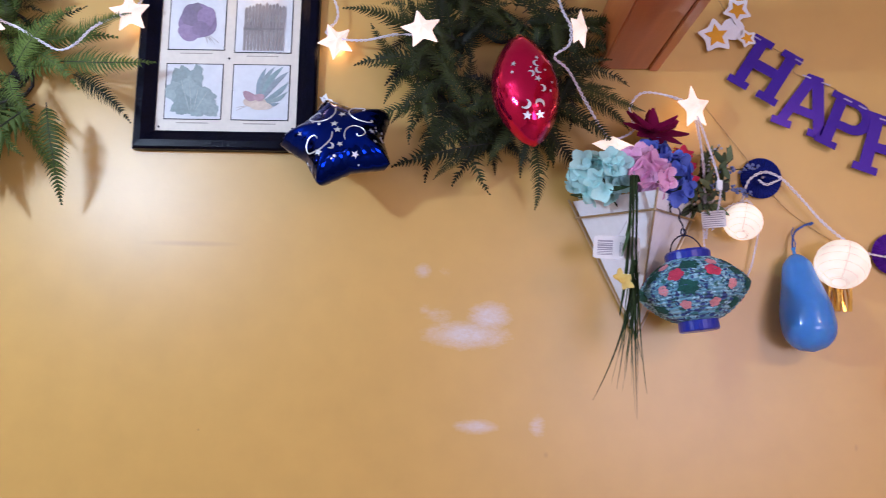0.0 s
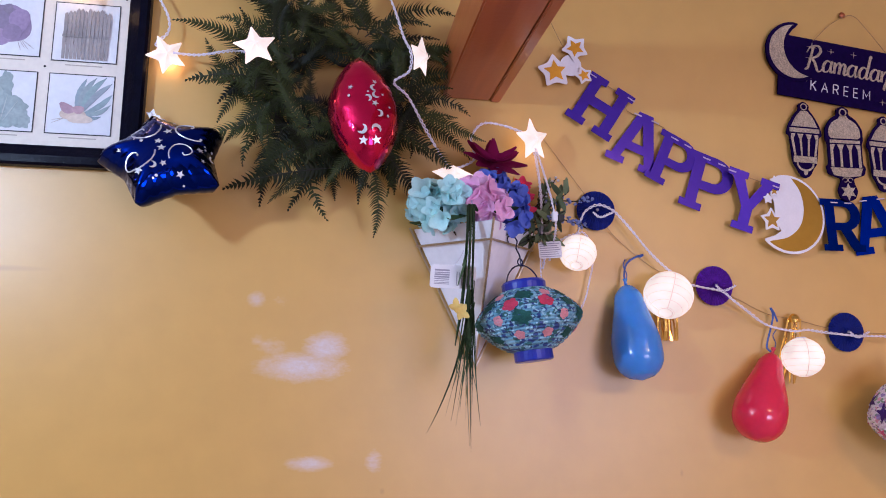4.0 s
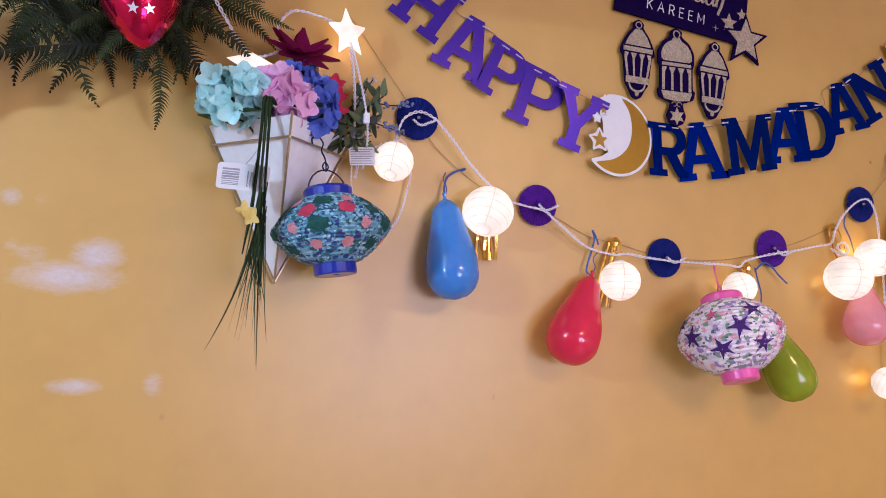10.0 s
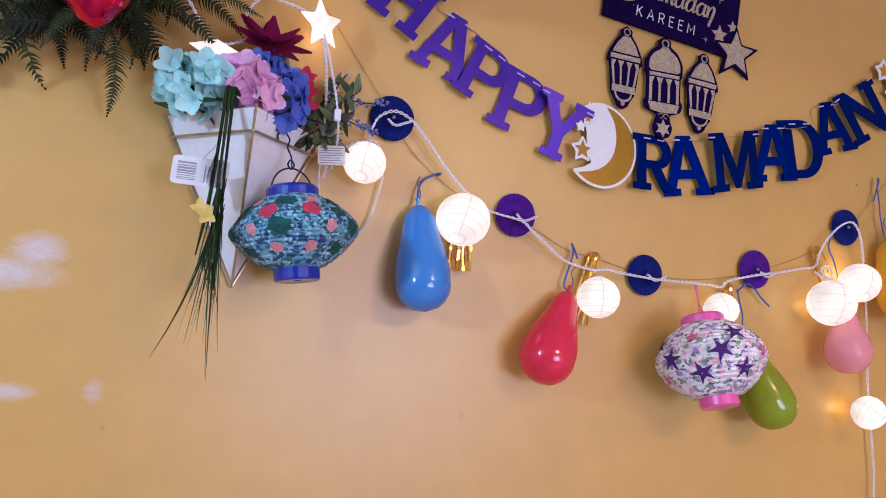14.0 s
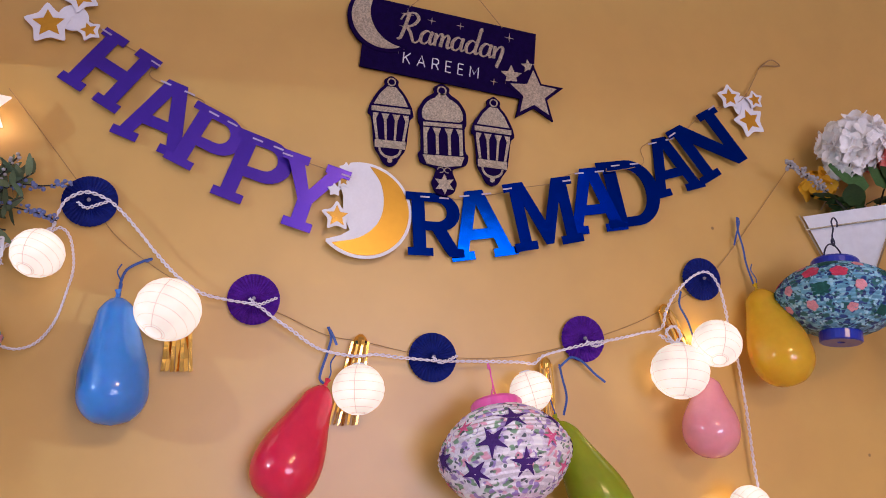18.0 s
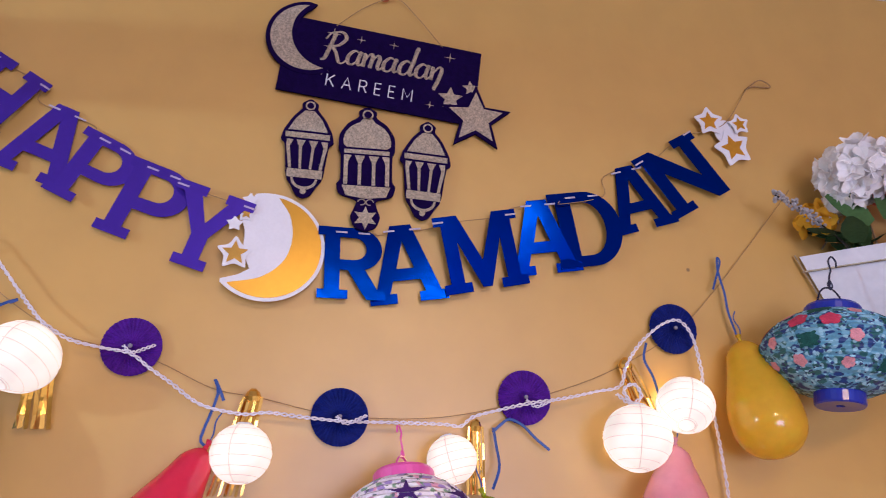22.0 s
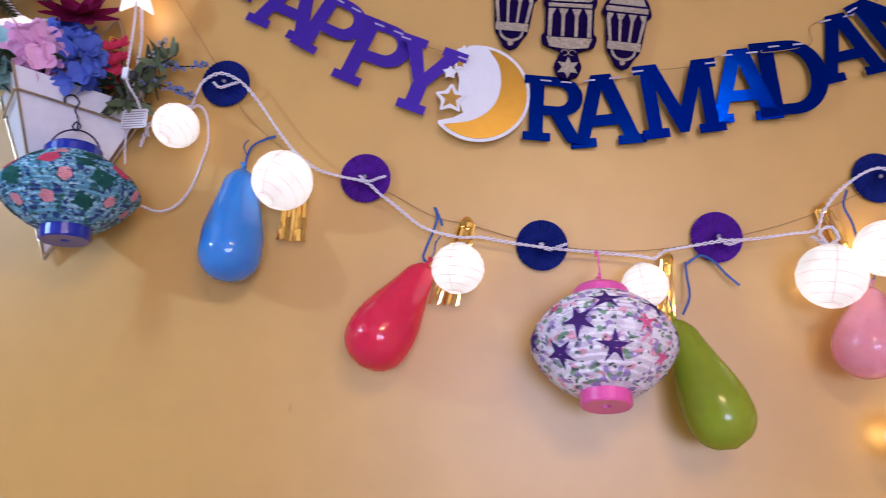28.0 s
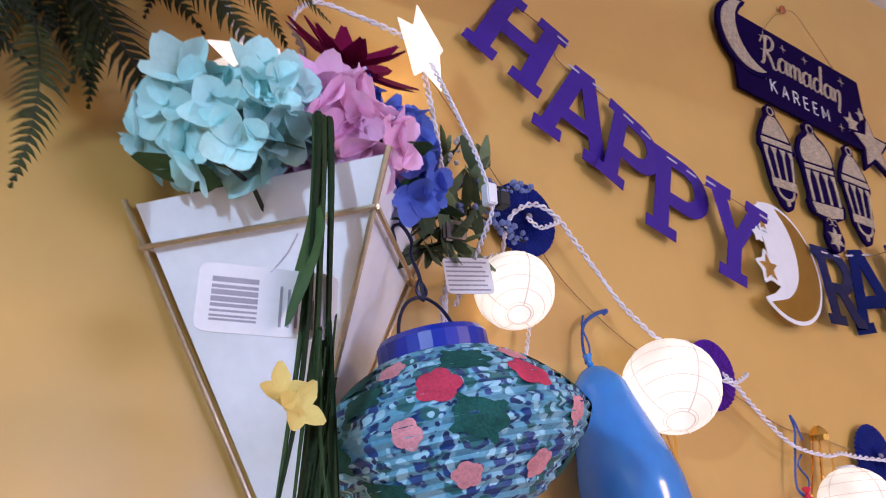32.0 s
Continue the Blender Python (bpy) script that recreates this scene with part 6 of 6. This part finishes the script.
part("cord", twisted([(0.866, 1.376, 1.860), (0.878, 1.380, 1.871), (0.892, 1.382, 1.857), (0.899, 1.384, 1.819), (0.894, 1.385, 1.787), (0.883, 1.386, 1.745), (0.864, 1.386, 1.716), (0.840, 1.385, 1.706), (0.815, 1.382, 1.712)], 0.0011, 0.012), "cord", lights)
for x, z, a, k in ((0.916, 1.903, 30, 0), (1.150, 1.775, -25, 0), (1.415, 1.695, 5, 0), (1.665, 1.722, 12, 0)):
    part("cord_loop", twisted([(x - 0.018, 1.3735, z + 0.004), (x - 0.006, 1.3705, z - 0.005), (x + 0.012, 1.3705, z + 0.002), (x + 0.020, 1.3735, z + 0.006)], 0.0012, 0.012), "cord", lights)

# ---------------------------------------------------------------- star lights
stars = thing("string_lights", Matrix.Identity(4), "white twisted cord with lit white plastic stars", "string lights")
STARS = ((-0.606, 1.305, 2.242, 0.045, 10, (0.1, -1, -0.1)), (-0.452, 1.278, 2.140, 0.041, 30, (-0.30, -0.9, -0.35)), (-0.240, 1.352, 2.192, 0.040, 8, (0.1, -1, -0.1)), (-0.018, 1.345, 2.262, 0.040, -12, (0.0, -1, -0.2)),
         (0.137, 1.365, 2.148, 0.036, 30, (0.3, -0.9, -0.1)), (0.301, 1.225, 2.115, 0.036, 14, (0.05, -1, 0.1)), (0.452, 1.300, 2.292, 0.036, 20, (0.3, -0.8, 0.5)), (0.566, 1.277, 2.140, 0.036, 5, (0.80, -0.60, -0.1)), (0.628, 1.320, 1.952, 0.042, 30, (0.05, -0.25, 1.0)), (0.776, 1.340, 2.026, 0.042, 10, (0.48, -0.88, 0.0)))
for x, y, z, r, a, nrm in STARS:
    bm = bmesh.new()
    pts = round_pts(star_pts(r, 0.47), 0.10, 1)
    rim = [bm.verts.new((px, py, 0)) for px, py in pts]
    c1, c2 = bm.verts.new((0, 0, r * 0.36)), bm.verts.new((0, 0, -r * 0.36))
    for k in range(len(rim)):
        bm.faces.new((rim[k], rim[(k + 1) % len(rim)], c1))
        bm.faces.new((rim[(k + 1) % len(rim)], rim[k], c2))
    part("star_shade", bm, "star_glow", stars, "glowing white plastic star", facing(x, y, z, nrm, a))
    if y > 1.33:
        data = bpy.data.lights.new("star_bulb", "POINT")
        data.energy, data.color, data.shadow_soft_size = 0.05, (1.0, 0.55, 0.18), 0.006
        new("star_bulb", data).location = (x, min(y + 0.024, WALL - 0.012), z)
ROUTE = [(-0.606, 1.335, 2.246), (-0.55, 1.33, 2.30), (-0.508, 1.31, 2.315), (-0.485, 1.300, 2.25), (-0.472, 1.296, 2.19), (-0.448, 1.296, 2.155), (-0.41, 1.296, 2.138), (-0.375, 1.298, 2.118), (-0.338, 1.300, 2.100), (-0.312, 1.305, 2.112), (-0.290, 1.315, 2.145), (-0.265, 1.335, 2.175), (-0.240, 1.350, 2.190)]
part("cord", twisted(ROUTE, 0.0014, 0.019), "cord", stars)
part("cord", twisted([(-0.235, 1.362, 2.195), (-0.225, 1.385, 2.25), (-0.16, 1.385, 2.290), (-0.105, 1.372, 2.300), (-0.05, 1.366, 2.296), (-0.012, 1.358, 2.275), (0.030, 1.366, 2.298), (0.085, 1.374, 2.292), (0.113, 1.376, 2.259), (0.134, 1.374, 2.219), (0.135, 1.372, 2.191), (0.118, 1.368, 2.168), (0.135, 1.366, 2.155), (0.19, 1.350, 2.145), (0.250, 1.32, 2.144), (0.300, 1.260, 2.118)], 0.0014, 0.019), "cord", stars)
part("cord", twisted([(0.300, 1.250, 2.118), (0.31, 1.34, 2.18), (0.36, 1.365, 2.25), (0.42, 1.34, 2.30), (0.455, 1.30, 2.296), (0.500, 1.285, 2.262), (0.518, 1.275, 2.225), (0.535, 1.268, 2.170), (0.548, 1.262, 2.138), (0.545, 1.258, 2.105), (0.520, 1.252, 2.082), (0.545, 1.262, 2.062), (0.580, 1.29, 2.015), (0.620, 1.322, 1.968), (0.640, 1.33, 1.966), (0.672, 1.345, 1.988), (0.668, 1.36, 2.028), (0.690, 1.368, 2.060), (0.730, 1.366, 2.058), (0.775, 1.346, 2.035)], 0.0014, 0.019), "cord", stars)
part("cord", twisted([(0.780, 1.35, 2.018), (0.790, 1.350, 1.960), (0.793, 1.346, 1.905), (0.793, 1.345, 1.872)], 0.0014, 0.015), "cord", stars)
part("plug_clip", box(-0.011, -0.005, -0.009, 0.011, 0.005, 0.009, 0.002), M.setdefault("smoke", mat("smoky_plastic", (0.20, 0.17, 0.15), 0.2, 0.2)), stars, "small smoky plastic connector", Matrix.Translation((0.799, 1.345, 1.866)))
part("cord", twisted([(0.793, 1.345, 1.857), (0.792, 1.350, 1.80), (0.796, 1.352, 1.765)], 0.0008, 0.012), "cord", stars)
label = part("cord_tag", plate([round_pts([(-0.020, -0.015), (0.020, -0.015), (0.020, 0.015), (-0.020, 0.015)], 0.12)], 0.0006), "tag", stars, "small printed paper label on the cord", facing(0.806, 1.338, 1.829, (-0.15, -0.95, 0.1), 4))
for k_ in range(7):
    part("print_bar", box(-0.018, -0.0125 + 0.0038 * k_, 0.0006, 0.017 - 0.002 * (k_ % 3), -0.0112 + 0.0038 * k_, 0.0008), "tag_grey", label)
part("cord", twisted([(-0.783, 1.33, 2.165), (-0.782, 1.325, 2.12), (-0.775, 1.32, 2.085)], 0.0012, 0.014), "cord", stars)
part("plug", box(-0.010, -0.008, -0.018, 0.010, 0.008, 0.018, 0.003), "white_card", stars, "pale plastic plug at the cord's end", Matrix.Translation((-0.770, 1.318, 2.070)) @ pose(0, 0, 0, 0, 20, 0))


part("cord", twisted([(0.780, 1.336, 2.010), (0.790, 1.322, 1.965), (0.798, 1.308, 1.920), (0.803, 1.300, 1.886), (0.806, 1.302, 1.868), (0.812, 1.330, 1.850), (0.815, 1.372, 1.815)], 0.0011, 0.014), "cord", stars)
part("plug", box(0.7985, 1.295, 1.872, 0.8075, 1.304, 1.889, 0.001), "white_card", stars, "small white plastic plug")
part("socket", box(0.8085, 1.294, 1.872, 0.8185, 1.305, 1.884, 0.001), "ink", stars, "small black plastic socket")

# ---------------------------------------------------------------- rubber balloons
def balloon(colour, knot, body, r, label, neck=0.42):
    knot, body = Vector(knot), Vector(body)
    axis = body - knot
    L = axis.length + r * 0.98
    q = axis.to_track_quat("Z", "Y").to_matrix().to_4x4()
    ob = thing("balloon", Matrix.Translation(knot) @ q, label, "balloon", "rubber balloons")
    prof = []
    for k in range(31):
        t = k / 30
        s = t * t * (3 - 2 * t)
        z = L * t
        neck_r = r * neck
        c = axis.length
        if z > c:
            rr = r * math.sqrt(max(0.0, 1 - ((z - c) / (L - c)) ** 2))
        else:
            u = z / c
            w = u ** 1.4
            rr = (neck_r * min(1, (u / 0.16)) ** 0.5) * (1 - w) + r * (math.sin(math.pi / 2 * w) ** 0.9) * 1.0 * w ** 0.25
            rr = min(rr, r)
        prof.append((max(rr, 0.0012), z))
    part("skin", lathe(prof, 32), "balloon_" + colour, ob, smooth=True)
    part("knot", lathe(((0.0045, -0.010), (0.0022, -0.004), (0.0034, -0.001), (0.0020, 0.003)), 12), "balloon_" + colour, ob)
    part("ribbon", tube(spline([(0, 0, -0.004), (0.004, 0.003, -0.018), (-0.003, 0.006, -0.034), (0.002, 0.008, -0.046)], 5), 0.0010, 5), "blue_ribbon", ob)
    return ob


balloon("blue", (0.959, 1.378, 1.777), (0.967, 1.348, 1.648), 0.0435, "blue pear-shaped rubber balloon hanging on the wall", 0.52)
balloon("red", (1.241, 1.380, 1.658), (1.186, 1.343, 1.546), 0.046, "red pear-shaped rubber balloon hanging on the wall")
balloon("green", (1.583, 1.356, 1.604), (1.638, 1.328, 1.480), 0.0435, "lime green pear-shaped rubber balloon beside the pink lantern")
balloon("yellow", (1.972, 1.375, 1.818), (1.974, 1.335, 1.698), 0.049, "yellow pear-shaped rubber balloon hanging on the wall", 0.5)
balloon("pink", (1.848, 1.360, 1.669), (1.830, 1.338, 1.585), 0.043, "pale pink rubber balloon below the paper lanterns", 0.4)


def ribbon_bow(pts, label):
    rb = thing("ribbon_tail", Matrix.Identity(4), label, "ribbon", "ribbon tails")
    bm = tube(spline([(x, 0.0, z) for x, y, z in pts], 6), 0.0019, 6)
    line_ = spline(pts, 6)
    bm.verts.index_update()
    for v in bm.verts:
        v.co.y = line_[v.index // 6].y + 0.35 * v.co.y
    part("strip", bm, "blue_ribbon", rb)


ribbon_bow([(0.960, 1.384, 1.779), (0.960, 1.386, 1.799), (0.966, 1.388, 1.817), (0.983, 1.390, 1.829), (0.998, 1.388, 1.834), (0.990, 1.386, 1.829)], "thin curled blue ribbon tail tied to the twine")
ribbon_bow([(1.241, 1.384, 1.660), (1.234, 1.385, 1.667), (1.236, 1.386, 1.680), (1.245, 1.386, 1.708), (1.249, 1.385, 1.728), (1.244, 1.384, 1.742), (1.250, 1.383, 1.732), (1.257, 1.384, 1.716)], "thin blue ribbon knot tied to the twine")
ribbon_bow([(1.603, 1.386, 1.684), (1.614, 1.385, 1.694), (1.626, 1.385, 1.701), (1.644, 1.386, 1.694), (1.662, 1.386, 1.677), (1.680, 1.384, 1.662)], "thin blue ribbon tied behind the violet fan")
ribbon_bow([(1.604, 1.386, 1.690), (1.606, 1.382, 1.669), (1.608, 1.374, 1.639), (1.596, 1.362, 1.612)], "thin blue ribbon above the green balloon")
ribbon_bow([(1.944, 1.384, 1.897), (1.953, 1.386, 1.918), (1.961, 1.386, 1.940), (1.957, 1.385, 1.947), (1.956, 1.385, 1.925), (1.963, 1.386, 1.893), (1.964, 1.384, 1.865), (1.970, 1.382, 1.836), (1.972, 1.378, 1.820)], "thin blue ribbon loop tied to the twine")
ribbon_bow([(1.830, 1.384, 1.812), (1.824, 1.382, 1.788), (1.834, 1.378, 1.761), (1.838, 1.370, 1.725)], "thin blue ribbon beside the paper lantern")


# ---------------------------------------------------------------- gold tassels
def tassel(x, y, z, h, w, seed, label, flare=0.25, lean=0.0):
    t = thing("foil_tassel", Matrix.Translation((x, y, z)), label, "tassel", "gold tassels")
    rnd = random.Random(seed)
    for k in range(7):
        x0 = -w / 2 + w * k / 7
        bm = bmesh.new()
        rows = []
        for j in range(5):
            u = j / 4
            dy = 0.004 * math.sin(k * 1.7 + 3 * u) + rnd.uniform(-0.001, 0.001)
            dx = ((x0 + w / 14) * flare + lean) * u
            rows.append((bm.verts.new((x0 + dx, dy, -h * u)), bm.verts.new((x0 + w / 7 + dx, dy + 0.002 * (k % 2), -h * u * rnd.uniform(0.97, 1.0)))))
        for a, b in zip(rows, rows[1:]):
            bm.faces.new((a[0], a[1], b[1], b[0]))
        part("foil_strip", bm, "gold_foil", t)
    part("tie", lathe(((w * 0.36, -0.006), (w * 0.40, 0.0), (w * 0.30, 0.006), (w * 0.12, 0.010)), 12), "gold_foil", t)


tassel(1.040, 1.384, 1.745, 0.068, 0.034, 1, "shiny gold foil tassel behind a paper lantern")
tassel(1.292, 1.386, 1.722, 0.120, 0.026, 2, "shiny gold foil tassel behind a paper lantern", 0.75, -0.024)
tassel(1.578, 1.378, 1.690, 0.085, 0.020, 3, "shiny gold foil tassel behind a paper lantern")
tassel(1.797, 1.386, 1.780, 0.062, 0.024, 4, "shiny gold foil tassel behind a paper lantern", 0.3, 0.026)


# ---------------------------------------------------------------- pleated fabric lanterns
def fabric_lantern(c, r, h, print_key, cap, label, tilt=(0, 0, 0), seed=0, grip=1.0, belly=(1.40, 0.80)):
    """A lens-shaped pleated fabric lantern with plastic caps, a wire handle and a hook. c: its middle; tilt: lean back, lean aside, turn."""
    ob = thing("fabric_lantern", Matrix.Translation(c) @ pose(0, 0, 0, tilt[0], tilt[1], 0) @ rot(tilt[2]), label, "lantern", "fabric lanterns")
    prof = []
    n = 19
    for k in range(n * 2 + 1):
        t = k / (2 * n)
        z = -h / 2 + h * t
        base = 0.034 + (r - 0.034) * (1 - abs(2 * t - 1) ** belly[0]) ** belly[1]
        prof.append((base + (0.0013 if k % 2 else -0.0011), z))
    rnd = random.Random(seed)
    jit = [[rnd.uniform(-0.010, 0.010) for _ in range(48)] for _ in range(2 * n + 1)]
    part("shade", lathe(prof, 48, None, lambda i, k: jit[i][k]), print_key, ob)
    part("bottom_cap", lathe(((0.005, -h / 2 - 0.013), (0.006, -h / 2 - 0.016), (0.030, -h / 2 - 0.017), (0.032, -h / 2 - 0.015), (0.032, -h / 2 + 0.003), (0.028, -h / 2 + 0.006)), 28), cap, ob)
    part("top_cap", lathe(((0.031, h / 2 - 0.006), (0.037, h / 2 - 0.003), (0.037, h / 2 + 0.010), (0.034, h / 2 + 0.014), (0.012, h / 2 + 0.015)), 28), cap, ob)
    wire = "dark_wire" if cap == "blue_plastic" else cap
    part("handle", tube([(0.033 * grip * math.cos(a), 0.0, h / 2 + 0.006 + 0.036 * grip * math.sin(a)) for a in (math.pi * k / 16 for k in range(17))], 0.0013, 6), wire, ob)
    hz = h / 2 + 0.006 + 0.034 * grip
    part("hook", tube(spline([(0, 0, hz), (0.005 * grip, 0, hz + 0.007 * grip), (0, 0, hz + 0.014 * grip), (-0.005 * grip, 0, hz + 0.007 * grip), (0, 0, hz + 0.001 * grip), (0.001 * grip, 0, hz + 0.018 * grip), (-0.004 * grip, 0, hz + 0.032 * grip), (0.000 * grip, 0, hz + 0.044 * grip), (-0.008 * grip, 0, hz + 0.054 * grip), (-0.018 * grip, 0, hz + 0.050 * grip), (-0.018 * grip, 0, hz + 0.040 * grip)], 5), 0.0013, 6), wire, ob)
    return ob


fabric_lantern((0.7555, 1.296, 1.7035), 0.089, 0.102, "sea_print", "blue_plastic", "blue pleated fabric lantern with red flower print", (-5, -7, 20), 1)
fabric_lantern((1.480, 1.304, 1.557), 0.092, 0.128, "star_print", "pink_plastic", "pale pink pleated fabric lantern with purple starfish print", (-18, -2, 60), 2, 0.72, (1.60, 0.72))
fabric_lantern((2.066, 1.300, 1.789), 0.097, 0.110, "sea_print", "blue_plastic", "blue pleated fabric lantern with red flower print", (-4, 8, 200), 3, 1.0, (1.75, 0.68))

def petal_shape(r, n, depth, a0=0.0):
    """A flower outline with n lobes."""
    return [(r * (1 - depth + depth * abs(math.cos(n * t / 2))) * math.cos(t + a0), r * (1 - depth + depth * abs(math.cos(n * t / 2))) * math.sin(t + a0)) for t in (2 * math.pi * k / (n * 6) for k in range(n * 6))]


def turtle_shape(r):
    out = []
    for k in range(36):
        t = 2 * math.pi * k / 36
        f = 1 + 0.55 * max(0, math.cos(4 * (t - 0.78))) ** 4 + 0.35 * max(0, math.cos(t)) ** 16
        out.append((r * 0.8 * f * math.cos(t), r * 0.62 * f * math.sin(t)))
    return out


def wrap_prints(lantern, r, h, seed, rows, count, make, belly=(1.40, 0.80)):
    """Printed figures that follow a lantern's shade; make(j, k, random) gives outline, material and name."""
    rnd = random.Random(seed)

    def on_shade(a, t):
        q = min(abs(2 * t - 1), 1.0)
        rr = 0.034 + (r - 0.034) * (1 - q ** belly[0]) ** belly[1] + 0.0017
        return Vector((rr * math.cos(a), rr * math.sin(a), -h / 2 + h * t)), rr

    for j, t0 in enumerate(rows):
        for k in range(count):
            a = radians(360 / count * (k + 0.5 * (j % 2)) + rnd.uniform(-7, 7))
            t = t0 + rnd.uniform(-0.03, 0.03)
            pts, key, name = make(j, k, rnd)
            turn = rot(rnd.uniform(-25, 25))
            mid, rr = on_shade(a, t)
            steep = 1.0 - 0.45 * abs(2 * t - 1)
            bm = bmesh.new()
            rings = [[bm.verts.new(mid)]]
            for f in (0.5, 1.0):
                row = []
                for x, y in pts:
                    v = turn @ Vector((x, y, 0)) * f
                    row.append(bm.verts.new(on_shade(a + v.x / rr, min(0.99, max(0.01, t + v.y * steep / h)))[0]))
                rings.append(row)
            n = len(pts)
            for i in range(n):
                bm.faces.new((rings[0][0], rings[1][i], rings[1][(i + 1) % n]))
                bm.faces.new((rings[1][i], rings[2][i], rings[2][(i + 1) % n], rings[1][(i + 1) % n]))
            part(name, bm, key, lantern)


def sea_figures(j, k, rnd):
    if j % 2 == 1 and k % 2 == 0:
        return turtle_shape(rnd.uniform(0.014, 0.017)), "turtle_print", "printed_turtle"
    if j % 2 == 1:
        return petal_shape(0.009, 5, 0.18), "rose_print", "printed_flower"
    if k % 3 == 2:
        return turtle_shape(0.014), "turtle_print", "printed_turtle"
    return petal_shape(rnd.uniform(0.012, 0.0145) if j == 2 else rnd.uniform(0.007, 0.010), 5, 0.20, rnd.uniform(0, 6)), "red_print" if j == 2 else "rose_print", "printed_flower"


def star_figures(j, k, rnd):
    big = (j + k) % 3 != 2
    return round_pts(star_pts(0.024 if big else 0.015, 0.30), 0.10, 1), "purple_print" if big else "pink_print", "printed_star"


lanterns = [o for o in scene.objects if o.get("group") == "fabric lanterns"]
for k_, o_ in enumerate(sorted(lanterns, key=lambda o: o.location.x)):
    if k_ == 1:
        wrap_prints(o_, 0.092, 0.128, 6, (0.26, 0.50, 0.74), 7, star_figures, (1.60, 0.72))
    else:
        wrap_prints(o_, 0.089 if k_ == 0 else 0.097, 0.102 if k_ == 0 else 0.110, 3 + k_, (0.22, 0.46, 0.70, 0.86), 10, sea_figures, (1.40, 0.80) if k_ == 0 else (1.75, 0.68))
